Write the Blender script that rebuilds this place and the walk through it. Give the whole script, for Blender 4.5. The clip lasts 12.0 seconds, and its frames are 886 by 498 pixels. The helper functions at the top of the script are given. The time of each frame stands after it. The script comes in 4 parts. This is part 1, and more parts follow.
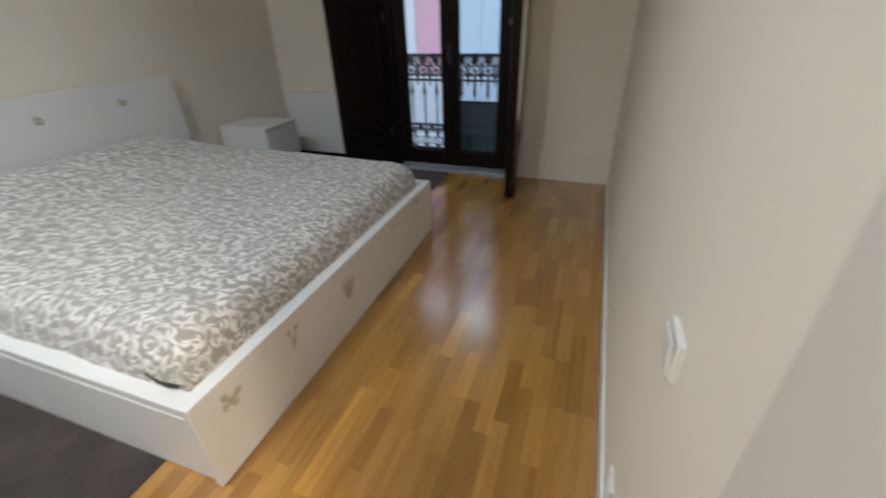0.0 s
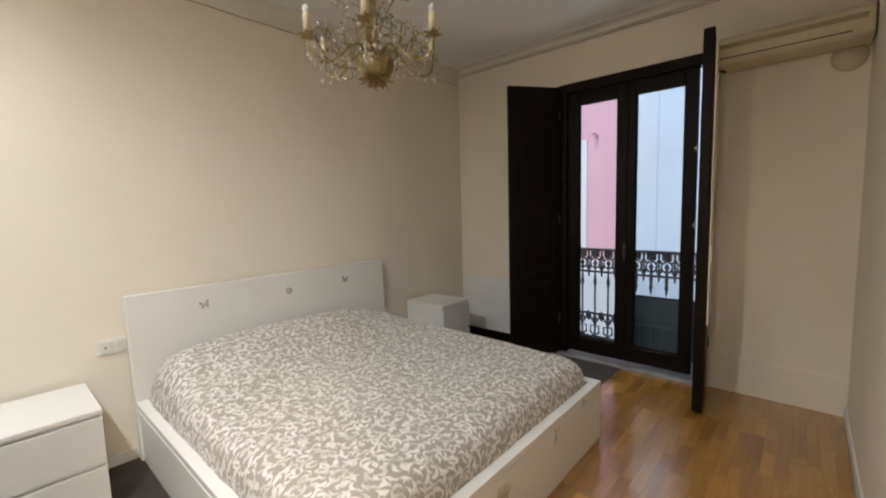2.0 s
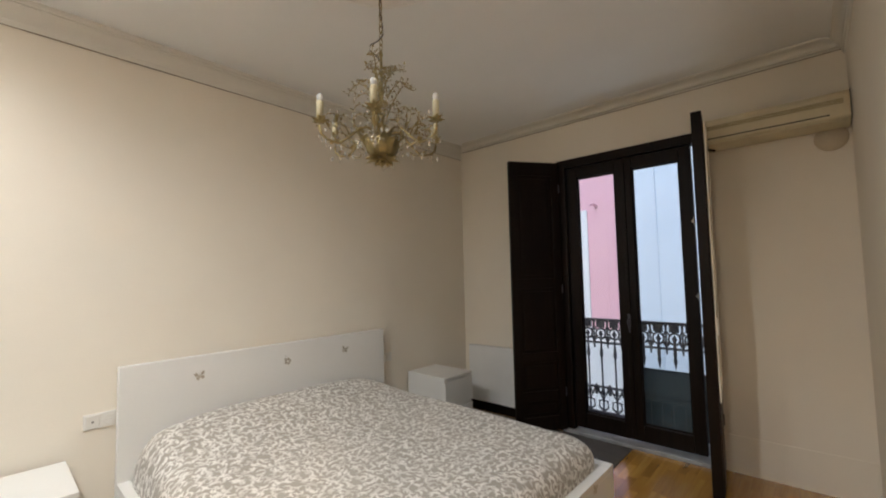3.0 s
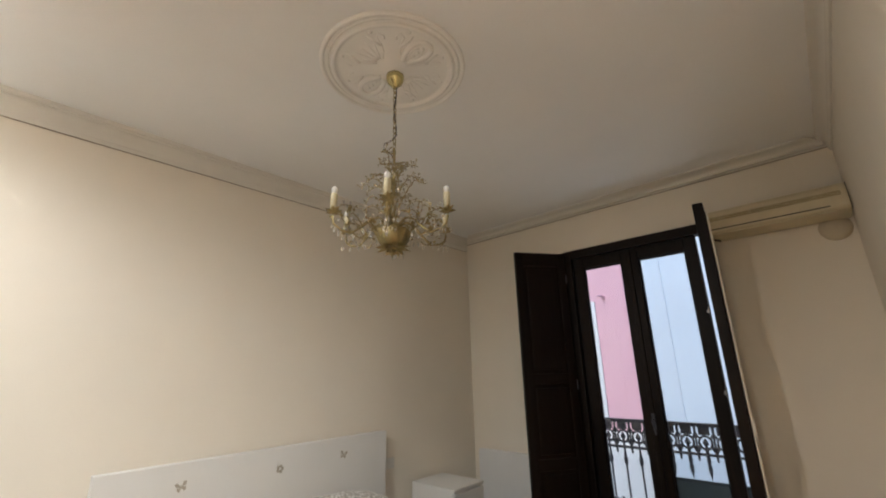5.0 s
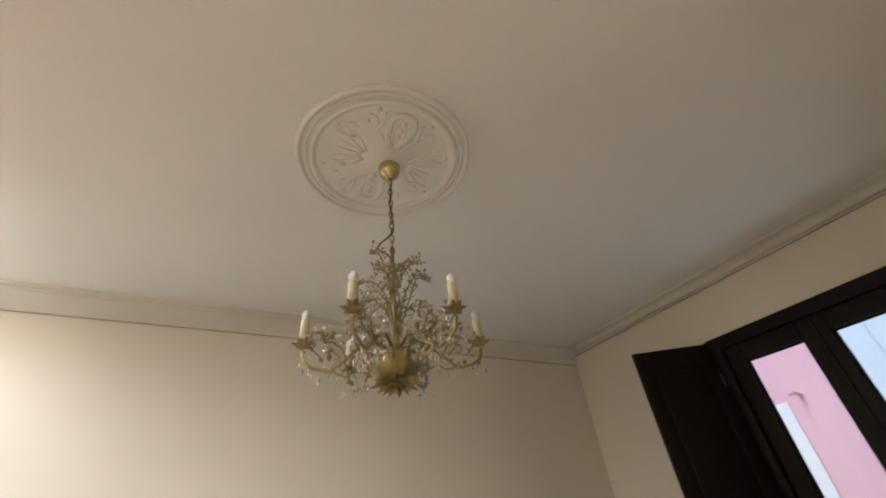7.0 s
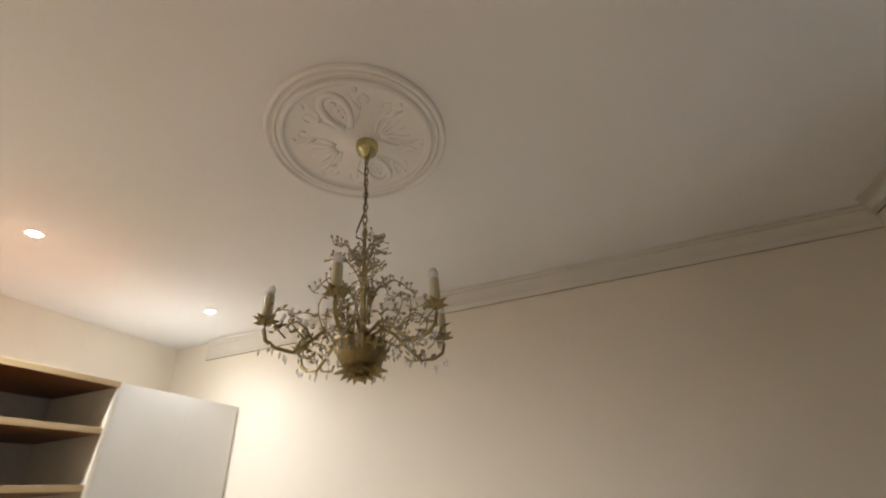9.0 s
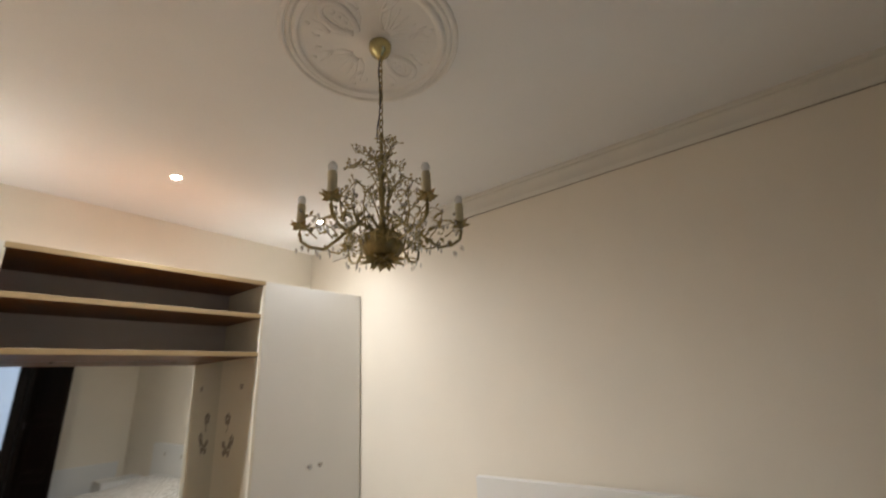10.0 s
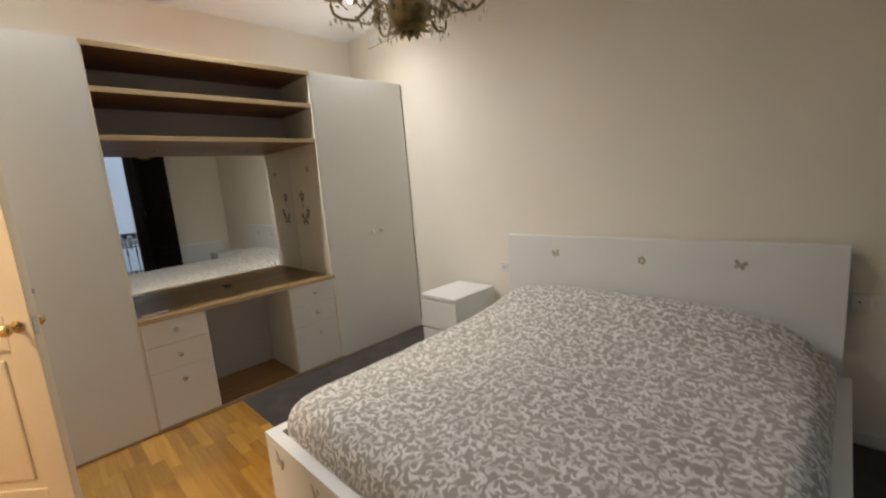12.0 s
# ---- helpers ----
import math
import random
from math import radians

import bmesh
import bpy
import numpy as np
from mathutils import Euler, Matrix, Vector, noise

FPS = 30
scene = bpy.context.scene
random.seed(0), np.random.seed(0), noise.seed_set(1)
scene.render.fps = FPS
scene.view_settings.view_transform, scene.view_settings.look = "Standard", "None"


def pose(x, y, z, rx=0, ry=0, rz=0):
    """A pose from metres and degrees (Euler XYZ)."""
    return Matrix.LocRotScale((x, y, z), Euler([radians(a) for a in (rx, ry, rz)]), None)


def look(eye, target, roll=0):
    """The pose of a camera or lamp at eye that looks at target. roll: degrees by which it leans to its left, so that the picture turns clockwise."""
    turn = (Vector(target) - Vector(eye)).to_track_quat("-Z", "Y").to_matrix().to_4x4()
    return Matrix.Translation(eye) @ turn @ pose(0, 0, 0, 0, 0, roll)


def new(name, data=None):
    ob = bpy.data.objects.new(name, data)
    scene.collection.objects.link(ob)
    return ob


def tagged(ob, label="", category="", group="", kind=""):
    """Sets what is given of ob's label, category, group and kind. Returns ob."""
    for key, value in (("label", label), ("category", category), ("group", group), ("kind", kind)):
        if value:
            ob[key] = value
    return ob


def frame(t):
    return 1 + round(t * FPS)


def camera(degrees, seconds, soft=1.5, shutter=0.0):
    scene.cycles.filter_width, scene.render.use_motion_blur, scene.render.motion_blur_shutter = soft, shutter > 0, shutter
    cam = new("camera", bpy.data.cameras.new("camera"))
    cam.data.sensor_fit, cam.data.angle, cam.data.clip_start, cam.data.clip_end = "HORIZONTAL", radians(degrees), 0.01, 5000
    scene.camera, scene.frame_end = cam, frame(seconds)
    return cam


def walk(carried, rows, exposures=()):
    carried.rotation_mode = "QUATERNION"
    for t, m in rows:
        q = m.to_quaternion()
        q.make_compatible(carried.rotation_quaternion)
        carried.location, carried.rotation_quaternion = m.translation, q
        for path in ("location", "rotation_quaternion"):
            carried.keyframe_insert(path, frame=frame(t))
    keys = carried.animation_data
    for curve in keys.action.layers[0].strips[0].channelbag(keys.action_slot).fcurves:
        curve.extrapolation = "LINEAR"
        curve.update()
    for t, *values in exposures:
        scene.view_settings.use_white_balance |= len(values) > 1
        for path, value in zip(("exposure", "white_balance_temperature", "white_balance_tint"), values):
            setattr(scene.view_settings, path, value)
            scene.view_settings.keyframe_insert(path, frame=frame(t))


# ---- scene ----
# camera: seconds, x, y, z, then the turn in degrees
PATH = [
    (0, 3.0582, 0.1286, 1.3331, 60.236, 1.639, 19.432),
    (0.5, 3.0094, 0.1165, 1.3782, 65.521, 1.911, 34.384),
    (1, 2.9965, 0.1116, 1.4174, 72.267, 1.803, 40.229),
    (1.5, 2.9957, 0.1060, 1.4391, 78.511, 1.775, 41.278),
    (2, 2.9951, 0.1013, 1.4612, 84.259, 1.629, 41.542),
    (2.5, 3.0033, 0.0957, 1.4782, 89.331, 1.446, 41.791),
    (3, 3.0074, 0.0988, 1.4878, 93.480, 1.282, 42.018),
    (5, 2.9493, 0.1128, 1.4827, 106.331, 1.342, 42.523),
    (5.5, 2.8963, 0.1681, 1.4933, 110.249, 2.077, 44.519),
    (6, 2.8379, 0.3450, 1.5342, 114.795, 3.143, 48.785),
    (6.5, 2.7965, 0.5422, 1.5868, 119.931, 4.271, 54.769),
    (7, 2.7410, 0.8002, 1.6260, 124.909, 5.613, 62.398),
    (9, 2.6876, 1.8868, 1.6750, 121.187, 4.398, 108.052),
    (9.5, 2.6250, 2.1337, 1.6536, 114.911, 3.639, 118.880),
    (10, 2.5527, 2.2806, 1.6098, 107.629, 3.175, 127.491),
    (10.5, 2.5402, 2.3661, 1.5665, 100.596, 2.577, 133.320),
    (11, 2.6133, 2.4507, 1.5348, 93.932, 2.508, 136.699),
    (11.5, 2.6754, 2.4960, 1.4971, 87.406, 3.164, 137.110),
    (12, 2.6996, 2.4887, 1.4454, 80.739, 4.596, 134.086),
]
cam = camera(94.38, 12.0, soft=1.9, shutter=0.4)
walk(cam, [(t, pose(*p)) for t, *p in PATH], exposures=[(0, 0.34, 5500, 4), (0.5, 0.57, 6050, 6), (1.0, 0.59, 6200, 7), (2.5, 0.61, 6350, 9), (7, 0.67, 6350, 9), (9, 0.62, 6450, 10), (10, 0.43, 6400, 10), (10.5, 0.27, 6400, 9), (12, 0.18, 6400, 9)])

# ---- world and large lights ----
world = bpy.data.worlds.new("sky")
scene.world = world
world.use_nodes = True
wn = world.node_tree.nodes
sky = wn.new("ShaderNodeTexSky")
sky.sky_type, sky.sun_disc = "NISHITA", False
sky.sun_elevation, sky.sun_rotation = radians(52), radians(180)
world.node_tree.links.new(sky.outputs[0], wn["Background"].inputs[0])
wn["Background"].inputs[1].default_value = 0.14


def lamp(name, kind, m, watts, colour, **more):
    data = bpy.data.lights.new(name, kind)
    data.energy, data.color = watts, colour
    for k, v in more.items():
        setattr(data, k, v)
    ob = new(name, data)
    ob.matrix_world = m
    return ob


lamp("sun", "SUN", look((1.8, -4, 12), (1.8, 7, 0)), 1.35, (1, 0.97, 0.93), angle=radians(20))
# added lamp above the street, for sky light through the window's opening
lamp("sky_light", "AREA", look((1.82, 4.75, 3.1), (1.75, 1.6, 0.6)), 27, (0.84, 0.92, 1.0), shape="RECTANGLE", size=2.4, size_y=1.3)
# added fill lamp below the balcony, standing in for daylight off the street
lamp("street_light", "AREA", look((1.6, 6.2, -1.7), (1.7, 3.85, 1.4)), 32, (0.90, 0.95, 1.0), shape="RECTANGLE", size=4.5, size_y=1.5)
SPOTS = [(0.525, -0.51, 34, 9), (1.655, -0.51, 55, 44), (2.78, -0.51, 24, 15)]
for sx, sy, beam, spill in SPOTS:
    # each downlight: a strong beam and the wide spill of its frosted lens
    lamp("spot_beam", "SPOT", look((sx, sy, 2.935), (sx + 0.6 * (1.6 - sx), sy + 0.8, 0)), beam, (1, 0.998, 0.985), spot_size=radians(140), spot_blend=1.0, shadow_soft_size=0.06)
    lamp("spot_spill", "SPOT", look((sx, sy, 2.93), (sx + 0.3 * (1.6 - sx), sy + 0.4, 0)), spill, (1, 0.998, 0.985), spot_size=radians(172), spot_blend=0.8, shadow_soft_size=0.06)
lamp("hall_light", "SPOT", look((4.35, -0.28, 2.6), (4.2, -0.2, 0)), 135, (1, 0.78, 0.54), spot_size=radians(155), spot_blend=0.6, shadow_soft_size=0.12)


# ---- materials ----
def shader(name):
    m = bpy.data.materials.new(name)
    m.use_nodes = True
    return m, m.node_tree.nodes, m.node_tree.links, m.node_tree.nodes["Principled BSDF"]


def ramp(nodes, stops):
    r = nodes.new("ShaderNodeValToRGB")
    while len(r.color_ramp.elements) < len(stops):
        r.color_ramp.elements.new(0.5)
    for e, (p, c) in zip(r.color_ramp.elements, stops):
        e.position, e.color = p, (*c, 1)
    return r


def coords(nodes, links, stretch=(1, 1, 1)):
    geo = nodes.new("ShaderNodeTexCoord")
    mp = nodes.new("ShaderNodeMapping")
    mp.inputs["Scale"].default_value = stretch
    links.new(geo.outputs["Object"], mp.inputs["Vector"])
    return mp.outputs[0]


def noise_tex(nodes, links, vec, scale, detail=4, rough=0.55, distort=0.0):
    n = nodes.new("ShaderNodeTexNoise")
    n.inputs["Scale"].default_value, n.inputs["Detail"].default_value = scale, detail
    n.inputs["Roughness"].default_value, n.inputs["Distortion"].default_value = rough, distort
    links.new(vec, n.inputs["Vector"])
    return n.outputs[0]


def add_bump(nodes, links, bsdf, height, strength, dist=0.002):
    b = nodes.new("ShaderNodeBump")
    b.inputs["Strength"].default_value, b.inputs["Distance"].default_value = strength, dist
    links.new(height, b.inputs["Height"])
    links.new(b.outputs[0], bsdf.inputs["Normal"])


def mixed(nodes, links, fac, a, b, mode="MIX"):
    mx = nodes.new("ShaderNodeMix")
    mx.data_type, mx.blend_type = "RGBA", mode
    for sock, v in ((0, fac), (6, a), (7, b)):
        if isinstance(v, (int, float)):
            mx.inputs[sock].default_value = v
        elif isinstance(v, tuple):
            mx.inputs[sock].default_value = (*v, 1)
        else:
            links.new(v, mx.inputs[sock])
    return mx.outputs[2]


def surface(name, colour, rough=0.6, metal=0.0, vary=0.06, large=1.5, fine=90, bump=0.15, dist=0.001, stretch=(1, 1, 1), rough_vary=0.08):
    """A painted, plastic, stone or metal surface with stains and grain at two scales."""
    m, n, l, b = shader(name)
    v = coords(n, l, stretch)
    big, small = noise_tex(n, l, v, large, 5), noise_tex(n, l, v, fine, 3)
    dark = tuple(c * (1 - 2.2 * vary) for c in colour)
    lite = tuple(min(1, c * (1 + vary)) for c in colour)
    c1 = ramp(n, [(0.3, dark), (0.65, lite)])
    l.new(big, c1.inputs[0])
    c2 = ramp(n, [(0.3, (1 - vary, 1 - vary, 1 - vary)), (0.7, (1, 1, 1))])
    l.new(small, c2.inputs[0])
    l.new(mixed(n, l, 1.0, c1.outputs[0], c2.outputs[0], "MULTIPLY"), b.inputs["Base Color"])
    r = n.new("ShaderNodeMapRange")
    r.inputs["To Min"].default_value, r.inputs["To Max"].default_value = max(0.02, rough - rough_vary), min(1, rough + rough_vary)
    l.new(big, r.inputs[0])
    l.new(r.outputs[0], b.inputs["Roughness"])
    b.inputs["Metallic"].default_value = metal
    if bump:
        add_bump(n, l, b, small, bump, dist)
    return m


def wood(name, dark, lite, rough=0.4, grain_axis=1, random_tone=0.0, coat=0.0, bump=0.15):
    """Wood with its grain along one axis; random_tone: how far each piece differs."""
    m, n, l, b = shader(name)
    st = [30, 30, 30]
    st[grain_axis] = 2.0
    geo = n.new("ShaderNodeTexCoord")
    info = n.new("ShaderNodeObjectInfo")
    shift = n.new("ShaderNodeVectorMath")
    shift.operation = "ADD"
    l.new(geo.outputs["Object"], shift.inputs[0])
    sc = n.new("ShaderNodeVectorMath")
    sc.operation = "SCALE"
    sc.inputs[0].default_value = (7, 11, 5)
    l.new(info.outputs["Random"], sc.inputs["Scale"])
    l.new(sc.outputs[0], shift.inputs[1])
    mp = n.new("ShaderNodeMapping")
    mp.inputs["Scale"].default_value = st
    l.new(shift.outputs[0], mp.inputs["Vector"])
    g = noise_tex(n, l, mp.outputs[0], 1.0, 6, 0.6, 0.6)
    fine = noise_tex(n, l, mp.outputs[0], 6.0, 3, 0.6)
    c = ramp(n, [(0.25, dark), (0.7, lite)])
    l.new(g, c.inputs[0])
    col = mixed(n, l, 0.14, c.outputs[0], fine, "SOFT_LIGHT")
    if random_tone:
        t = ramp(n, [(0.0, (1 - random_tone, 1 - random_tone * 1.15, 1 - random_tone * 1.3)), (0.5, (1 - random_tone * 0.35, 1 - random_tone * 0.4, 1 - random_tone * 0.5)),
                     (0.9, (1, 1, 1)), (1.0, (1.25, 1.25, 1.2))])
        l.new(info.outputs["Random"], t.inputs[0])
        col = mixed(n, l, 1.0, col, t.outputs[0], "MULTIPLY")
    l.new(col, b.inputs["Base Color"])
    r = n.new("ShaderNodeMapRange")
    r.inputs["To Min"].default_value, r.inputs["To Max"].default_value = rough - 0.06, rough + 0.1
    l.new(g, r.inputs[0])
    l.new(r.outputs[0], b.inputs["Roughness"])
    b.inputs["Coat Weight"].default_value, b.inputs["Coat Roughness"].default_value = coat, 0.17
    add_bump(n, l, b, fine, bump, 0.0006)
    return m


WALL = surface("cream_wall_paint", (0.86, 0.795, 0.685), 0.75, vary=0.02, large=0.9, fine=140, bump=0.12, dist=0.0012)
CEIL = surface("ceiling_paint", (0.90, 0.895, 0.875), 0.85, vary=0.02, large=0.8, fine=120, bump=0.1)
CORNICE = surface("aged_cornice_plaster", (0.77, 0.74, 0.67), 0.85, vary=0.02, large=3, fine=120, bump=0.1)
PLASTER = surface("white_plaster", (0.88, 0.86, 0.815), 0.8, vary=0.02, large=4, fine=120, bump=0.1)
WHITE = surface("white_lacquer", (0.80, 0.79, 0.76), 0.38, vary=0.012, large=2, fine=60, bump=0.03)
MELAMINE = surface("white_melamine", (0.79, 0.77, 0.73), 0.45, vary=0.012, large=1.5, fine=80, bump=0.04)
PLASTIC = surface("white_plastic", (0.78, 0.76, 0.71), 0.35, vary=0.02, large=8, fine=80, bump=0.02)
GREY_PLASTIC = surface("grey_plastic", (0.09, 0.08, 0.075), 0.5, vary=0.05, large=20, bump=0)
SOCKET_WELL = surface("shaded_socket_plastic", (0.26, 0.245, 0.225), 0.5, vary=0.03, large=20, bump=0)
AC_PLASTIC = surface("yellowed_plastic", (0.66, 0.58, 0.40), 0.45, vary=0.04, large=6, fine=80, bump=0.03)
AC_DARK = surface("yellowed_grille", (0.36, 0.29, 0.15), 0.5, vary=0.05, large=6, bump=0.03)
RADIATOR = surface("radiator_enamel", (0.80, 0.80, 0.79), 0.4, vary=0.015, large=4, bump=0.03)
BLACK = surface("black_rubber", (0.03, 0.028, 0.025), 0.6, vary=0.1, large=10, bump=0.05)
STONE = surface("grey_threshold_stone", (0.36, 0.37, 0.38), 0.5, vary=0.12, large=9, fine=70, bump=0.2)
CREAM_DOOR = surface("cream_door_enamel", (0.79, 0.67, 0.49), 0.4, vary=0.02, large=2, fine=70, bump=0.04)
CASING = surface("greyed_casing_enamel", (0.68, 0.635, 0.575), 0.5, vary=0.02, large=2, fine=80, bump=0.04)
CHROME = surface("chrome", (0.58, 0.57, 0.56), 0.14, 1.0, vary=0.03, large=20, bump=0)
BRASS = surface("polished_brass", (0.72, 0.50, 0.20), 0.24, 1.0, vary=0.05, large=20, bump=0)
PALE_GOLD = surface("pale_gold", (0.60, 0.53, 0.26), 0.24, 0.9, vary=0.06, large=20, bump=0)
GILT = surface("antique_gilt", (0.36, 0.285, 0.125), 0.42, 0.62, vary=0.16, large=25, fine=160, bump=0.15)
CANDLE = surface("ivory_candle_sleeve", (0.54, 0.48, 0.31), 0.5, vary=0.05, large=30, bump=0.05)
IRON = surface("dark_iron", (0.085, 0.085, 0.105), 0.55, 0.3, vary=0.15, large=12, bump=0.15)
PINK = surface("pink_render", (0.70, 0.42, 0.50), 0.9, vary=0.03, large=0.7, fine=50, bump=0.2)
PALE = surface("pale_render", (0.57, 0.655, 0.77), 0.9, vary=0.025, large=0.5, fine=50, bump=0.2)
OFFWHITE = surface("white_render", (0.72, 0.74, 0.78), 0.85, vary=0.03, large=0.8, fine=50, bump=0.2)
ASPHALT = surface("asphalt", (0.05, 0.05, 0.05), 0.9, vary=0.15, large=2, fine=120, bump=0.4)
MESH_SCREEN = surface("dark_screen", (0.07, 0.105, 0.125), 0.6, vary=0.12, large=5, fine=90, bump=0.1)
STICKER = surface("bronze_sticker", (0.50, 0.45, 0.37), 0.45, 0.2, vary=0.1, large=40, bump=0)
NICHE = surface("cream_melamine", (0.74, 0.69, 0.575), 0.5, vary=0.015, large=1.5, fine=80, bump=0.04)
DESK_WOOD = wood("desk_veneer", (0.20, 0.118, 0.04), (0.30, 0.185, 0.07), 0.38, 0)
STICKER_PALE = surface("pale_bronze_sticker", (0.60, 0.54, 0.45), 0.45, 0.1, vary=0.1, large=40, bump=0)
STICKER_DARK = surface("dark_bronze_sticker", (0.30, 0.25, 0.20), 0.5, vary=0.1, large=40, bump=0)
PAPER = surface("white_paper", (0.8, 0.79, 0.76), 0.8, vary=0.02, large=9, bump=0)
EDGE_WOOD = wood("pale_edge_wood", (0.38, 0.275, 0.14), (0.50, 0.375, 0.21), 0.45, 0)
CREAM_EDGE = surface("cream_edge_banding", (0.84, 0.79, 0.68), 0.5, vary=0.04, large=8, bump=0.03)
# bay's back panel: the recess's shade is put into its colour
SHADED_BACK = surface("shaded_melamine", (0.60, 0.55, 0.51), 0.5, vary=0.02, large=1.5, fine=80, bump=0.04)
GAP_DARK = surface("painted_shadow_gap", (0.32, 0.255, 0.19), 0.9, vary=0.2, large=14, bump=0.1)
SHELF_WOOD = wood("shelf_veneer", (0.125, 0.043, 0.008), (0.215, 0.085, 0.018), 0.42, 0)
OAK = wood("oak_stave", (0.36, 0.168, 0.025), (0.52, 0.27, 0.048), 0.2, 1, random_tone=0.34, coat=1.0, bump=0.02)
OAK.node_tree.nodes["Principled BSDF"].inputs["Coat IOR"].default_value = 1.75
OAK_PLAIN = wood("oak_board", (0.30, 0.14, 0.038), (0.44, 0.23, 0.066), 0.35, 0, coat=0.2)
DARK_WOOD = wood("dark_stained_wood", (0.004, 0.002, 0.0012), (0.012, 0.0062, 0.0036), 0.42, 2, coat=0.0, bump=0.25)
DARK_WOOD.node_tree.nodes["Principled BSDF"].inputs["Specular IOR Level"].default_value = 0.18


def carpet_material():
    m, n, l, b = shader("dark_carpet_pile")
    v = coords(n, l)
    big, mid, fine = noise_tex(n, l, v, 2.6, 5, 0.65), noise_tex(n, l, v, 7, 5, 0.65), noise_tex(n, l, v, 420, 2)
    c1 = ramp(n, [(0.3, (0.050, 0.039, 0.033)), (0.7, (0.084, 0.066, 0.056))])
    l.new(big, c1.inputs[0])
    c2 = ramp(n, [(0.35, (0.72, 0.70, 0.69)), (0.65, (1.1, 1.1, 1.1))])
    l.new(mid, c2.inputs[0])
    c3 = ramp(n, [(0.3, (0.6, 0.6, 0.6)), (0.7, (1.15, 1.15, 1.15))])
    l.new(fine, c3.inputs[0])
    a = mixed(n, l, 1.0, c1.outputs[0], c2.outputs[0], "MULTIPLY")
    l.new(mixed(n, l, 1.0, a, c3.outputs[0], "MULTIPLY"), b.inputs["Base Color"])
    b.inputs["Roughness"].default_value = 0.95
    b.inputs["Sheen Weight"].default_value = 0.05
    add_bump(n, l, b, fine, 0.6, 0.004)
    return m


def damask_material():
    """Grey-beige cotton with pale scrolling leaves."""
    m, n, l, b = shader("damask_cotton")
    v = coords(n, l)
    flat = n.new("ShaderNodeTexCoord").outputs["UV"]

    def calc(op, p, q=None, r=None):
        m_ = n.new("ShaderNodeMath")
        m_.operation = op
        for i, val in enumerate((p, q, r)):
            if isinstance(val, (int, float)):
                m_.inputs[i].default_value = val
            elif val is not None:
                l.new(val, m_.inputs[i])
        return m_.outputs[0]

    warp = n.new("ShaderNodeTexNoise")
    warp.inputs["Scale"].default_value, warp.inputs["Detail"].default_value = 14.0, 2
    l.new(flat, warp.inputs["Vector"])
    off = n.new("ShaderNodeVectorMath")
    off.operation = "MULTIPLY_ADD"
    off.inputs[1].default_value = (0.014, 0.014, 0)
    l.new(warp.outputs["Color"], off.inputs[0])
    l.new(flat, off.inputs[2])

    def leaves(scale, a, b_, curl, shift):
        """One bent leaf, turned at random, in each cell."""
        mv = n.new("ShaderNodeVectorMath")
        mv.operation = "ADD"
        mv.inputs[1].default_value = shift
        l.new(off.outputs[0], mv.inputs[0])
        vo = n.new("ShaderNodeTexVoronoi")
        vo.voronoi_dimensions = "2D"
        vo.inputs["Scale"].default_value = scale
        vo.inputs["Randomness"].default_value = 0.8
        l.new(mv.outputs[0], vo.inputs["Vector"])
        loc = n.new("ShaderNodeVectorMath")
        loc.operation = "SUBTRACT"
        l.new(mv.outputs[0], loc.inputs[0])
        l.new(vo.outputs["Position"], loc.inputs[1])
        rnd_ = n.new("ShaderNodeSeparateColor")
        l.new(vo.outputs["Color"], rnd_.inputs[0])
        rot = n.new("ShaderNodeVectorRotate")
        rot.rotation_type = "Z_AXIS"
        l.new(loc.outputs[0], rot.inputs["Vector"])
        l.new(calc("MULTIPLY", rnd_.outputs[0], 6.283), rot.inputs["Angle"])
        s2 = n.new("ShaderNodeSeparateXYZ")
        l.new(rot.outputs[0], s2.inputs[0])
        x2 = calc("MULTIPLY", s2.outputs[0], s2.outputs[0])
        y = calc("SUBTRACT", s2.outputs[1], calc("MULTIPLY", x2, curl))
        d = calc("ADD", calc("MULTIPLY", x2, 1 / a ** 2), calc("MULTIPLY", calc("MULTIPLY", y, y), 1 / b_ ** 2))
        r = ramp(n, [(0.3, (1, 1, 1)), (1.0, (0, 0, 0))])
        l.new(d, r.inputs[0])
        return r.outputs[0]

    both = mixed(n, l, 1.0, leaves(17, 0.032, 0.0110, 20, (0, 0, 0)), leaves(25, 0.021, 0.0070, -33, (3.13, 1.71, 0)), "LIGHTEN")
    both = mixed(n, l, 1.0, both, leaves(22, 0.027, 0.0078, 29, (7.3, 4.9, 0)), "LIGHTEN")
    # thread tone: the leaves fade in and out of the ground
    fade = ramp(n, [(0.36, (0.45, 0.45, 0.45)), (0.56, (1, 1, 1))])
    l.new(noise_tex(n, l, flat, 13, 4), fade.inputs[0])
    both = mixed(n, l, 1.0, both, fade.outputs[0], "MULTIPLY")
    weave = noise_tex(n, l, v, 600, 2)
    soft = noise_tex(n, l, v, 3, 4)
    ground = ramp(n, [(0.3, (0.375, 0.343, 0.30)), (0.7, (0.435, 0.40, 0.35))])
    l.new(soft, ground.inputs[0])
    col = mixed(n, l, both, ground.outputs[0], (0.83, 0.805, 0.76))
    wv = ramp(n, [(0.3, (0.88, 0.88, 0.88)), (0.7, (1, 1, 1))])
    l.new(weave, wv.inputs[0])
    l.new(mixed(n, l, 1.0, col, wv.outputs[0], "MULTIPLY"), b.inputs["Base Color"])
    b.inputs["Roughness"].default_value = 0.85
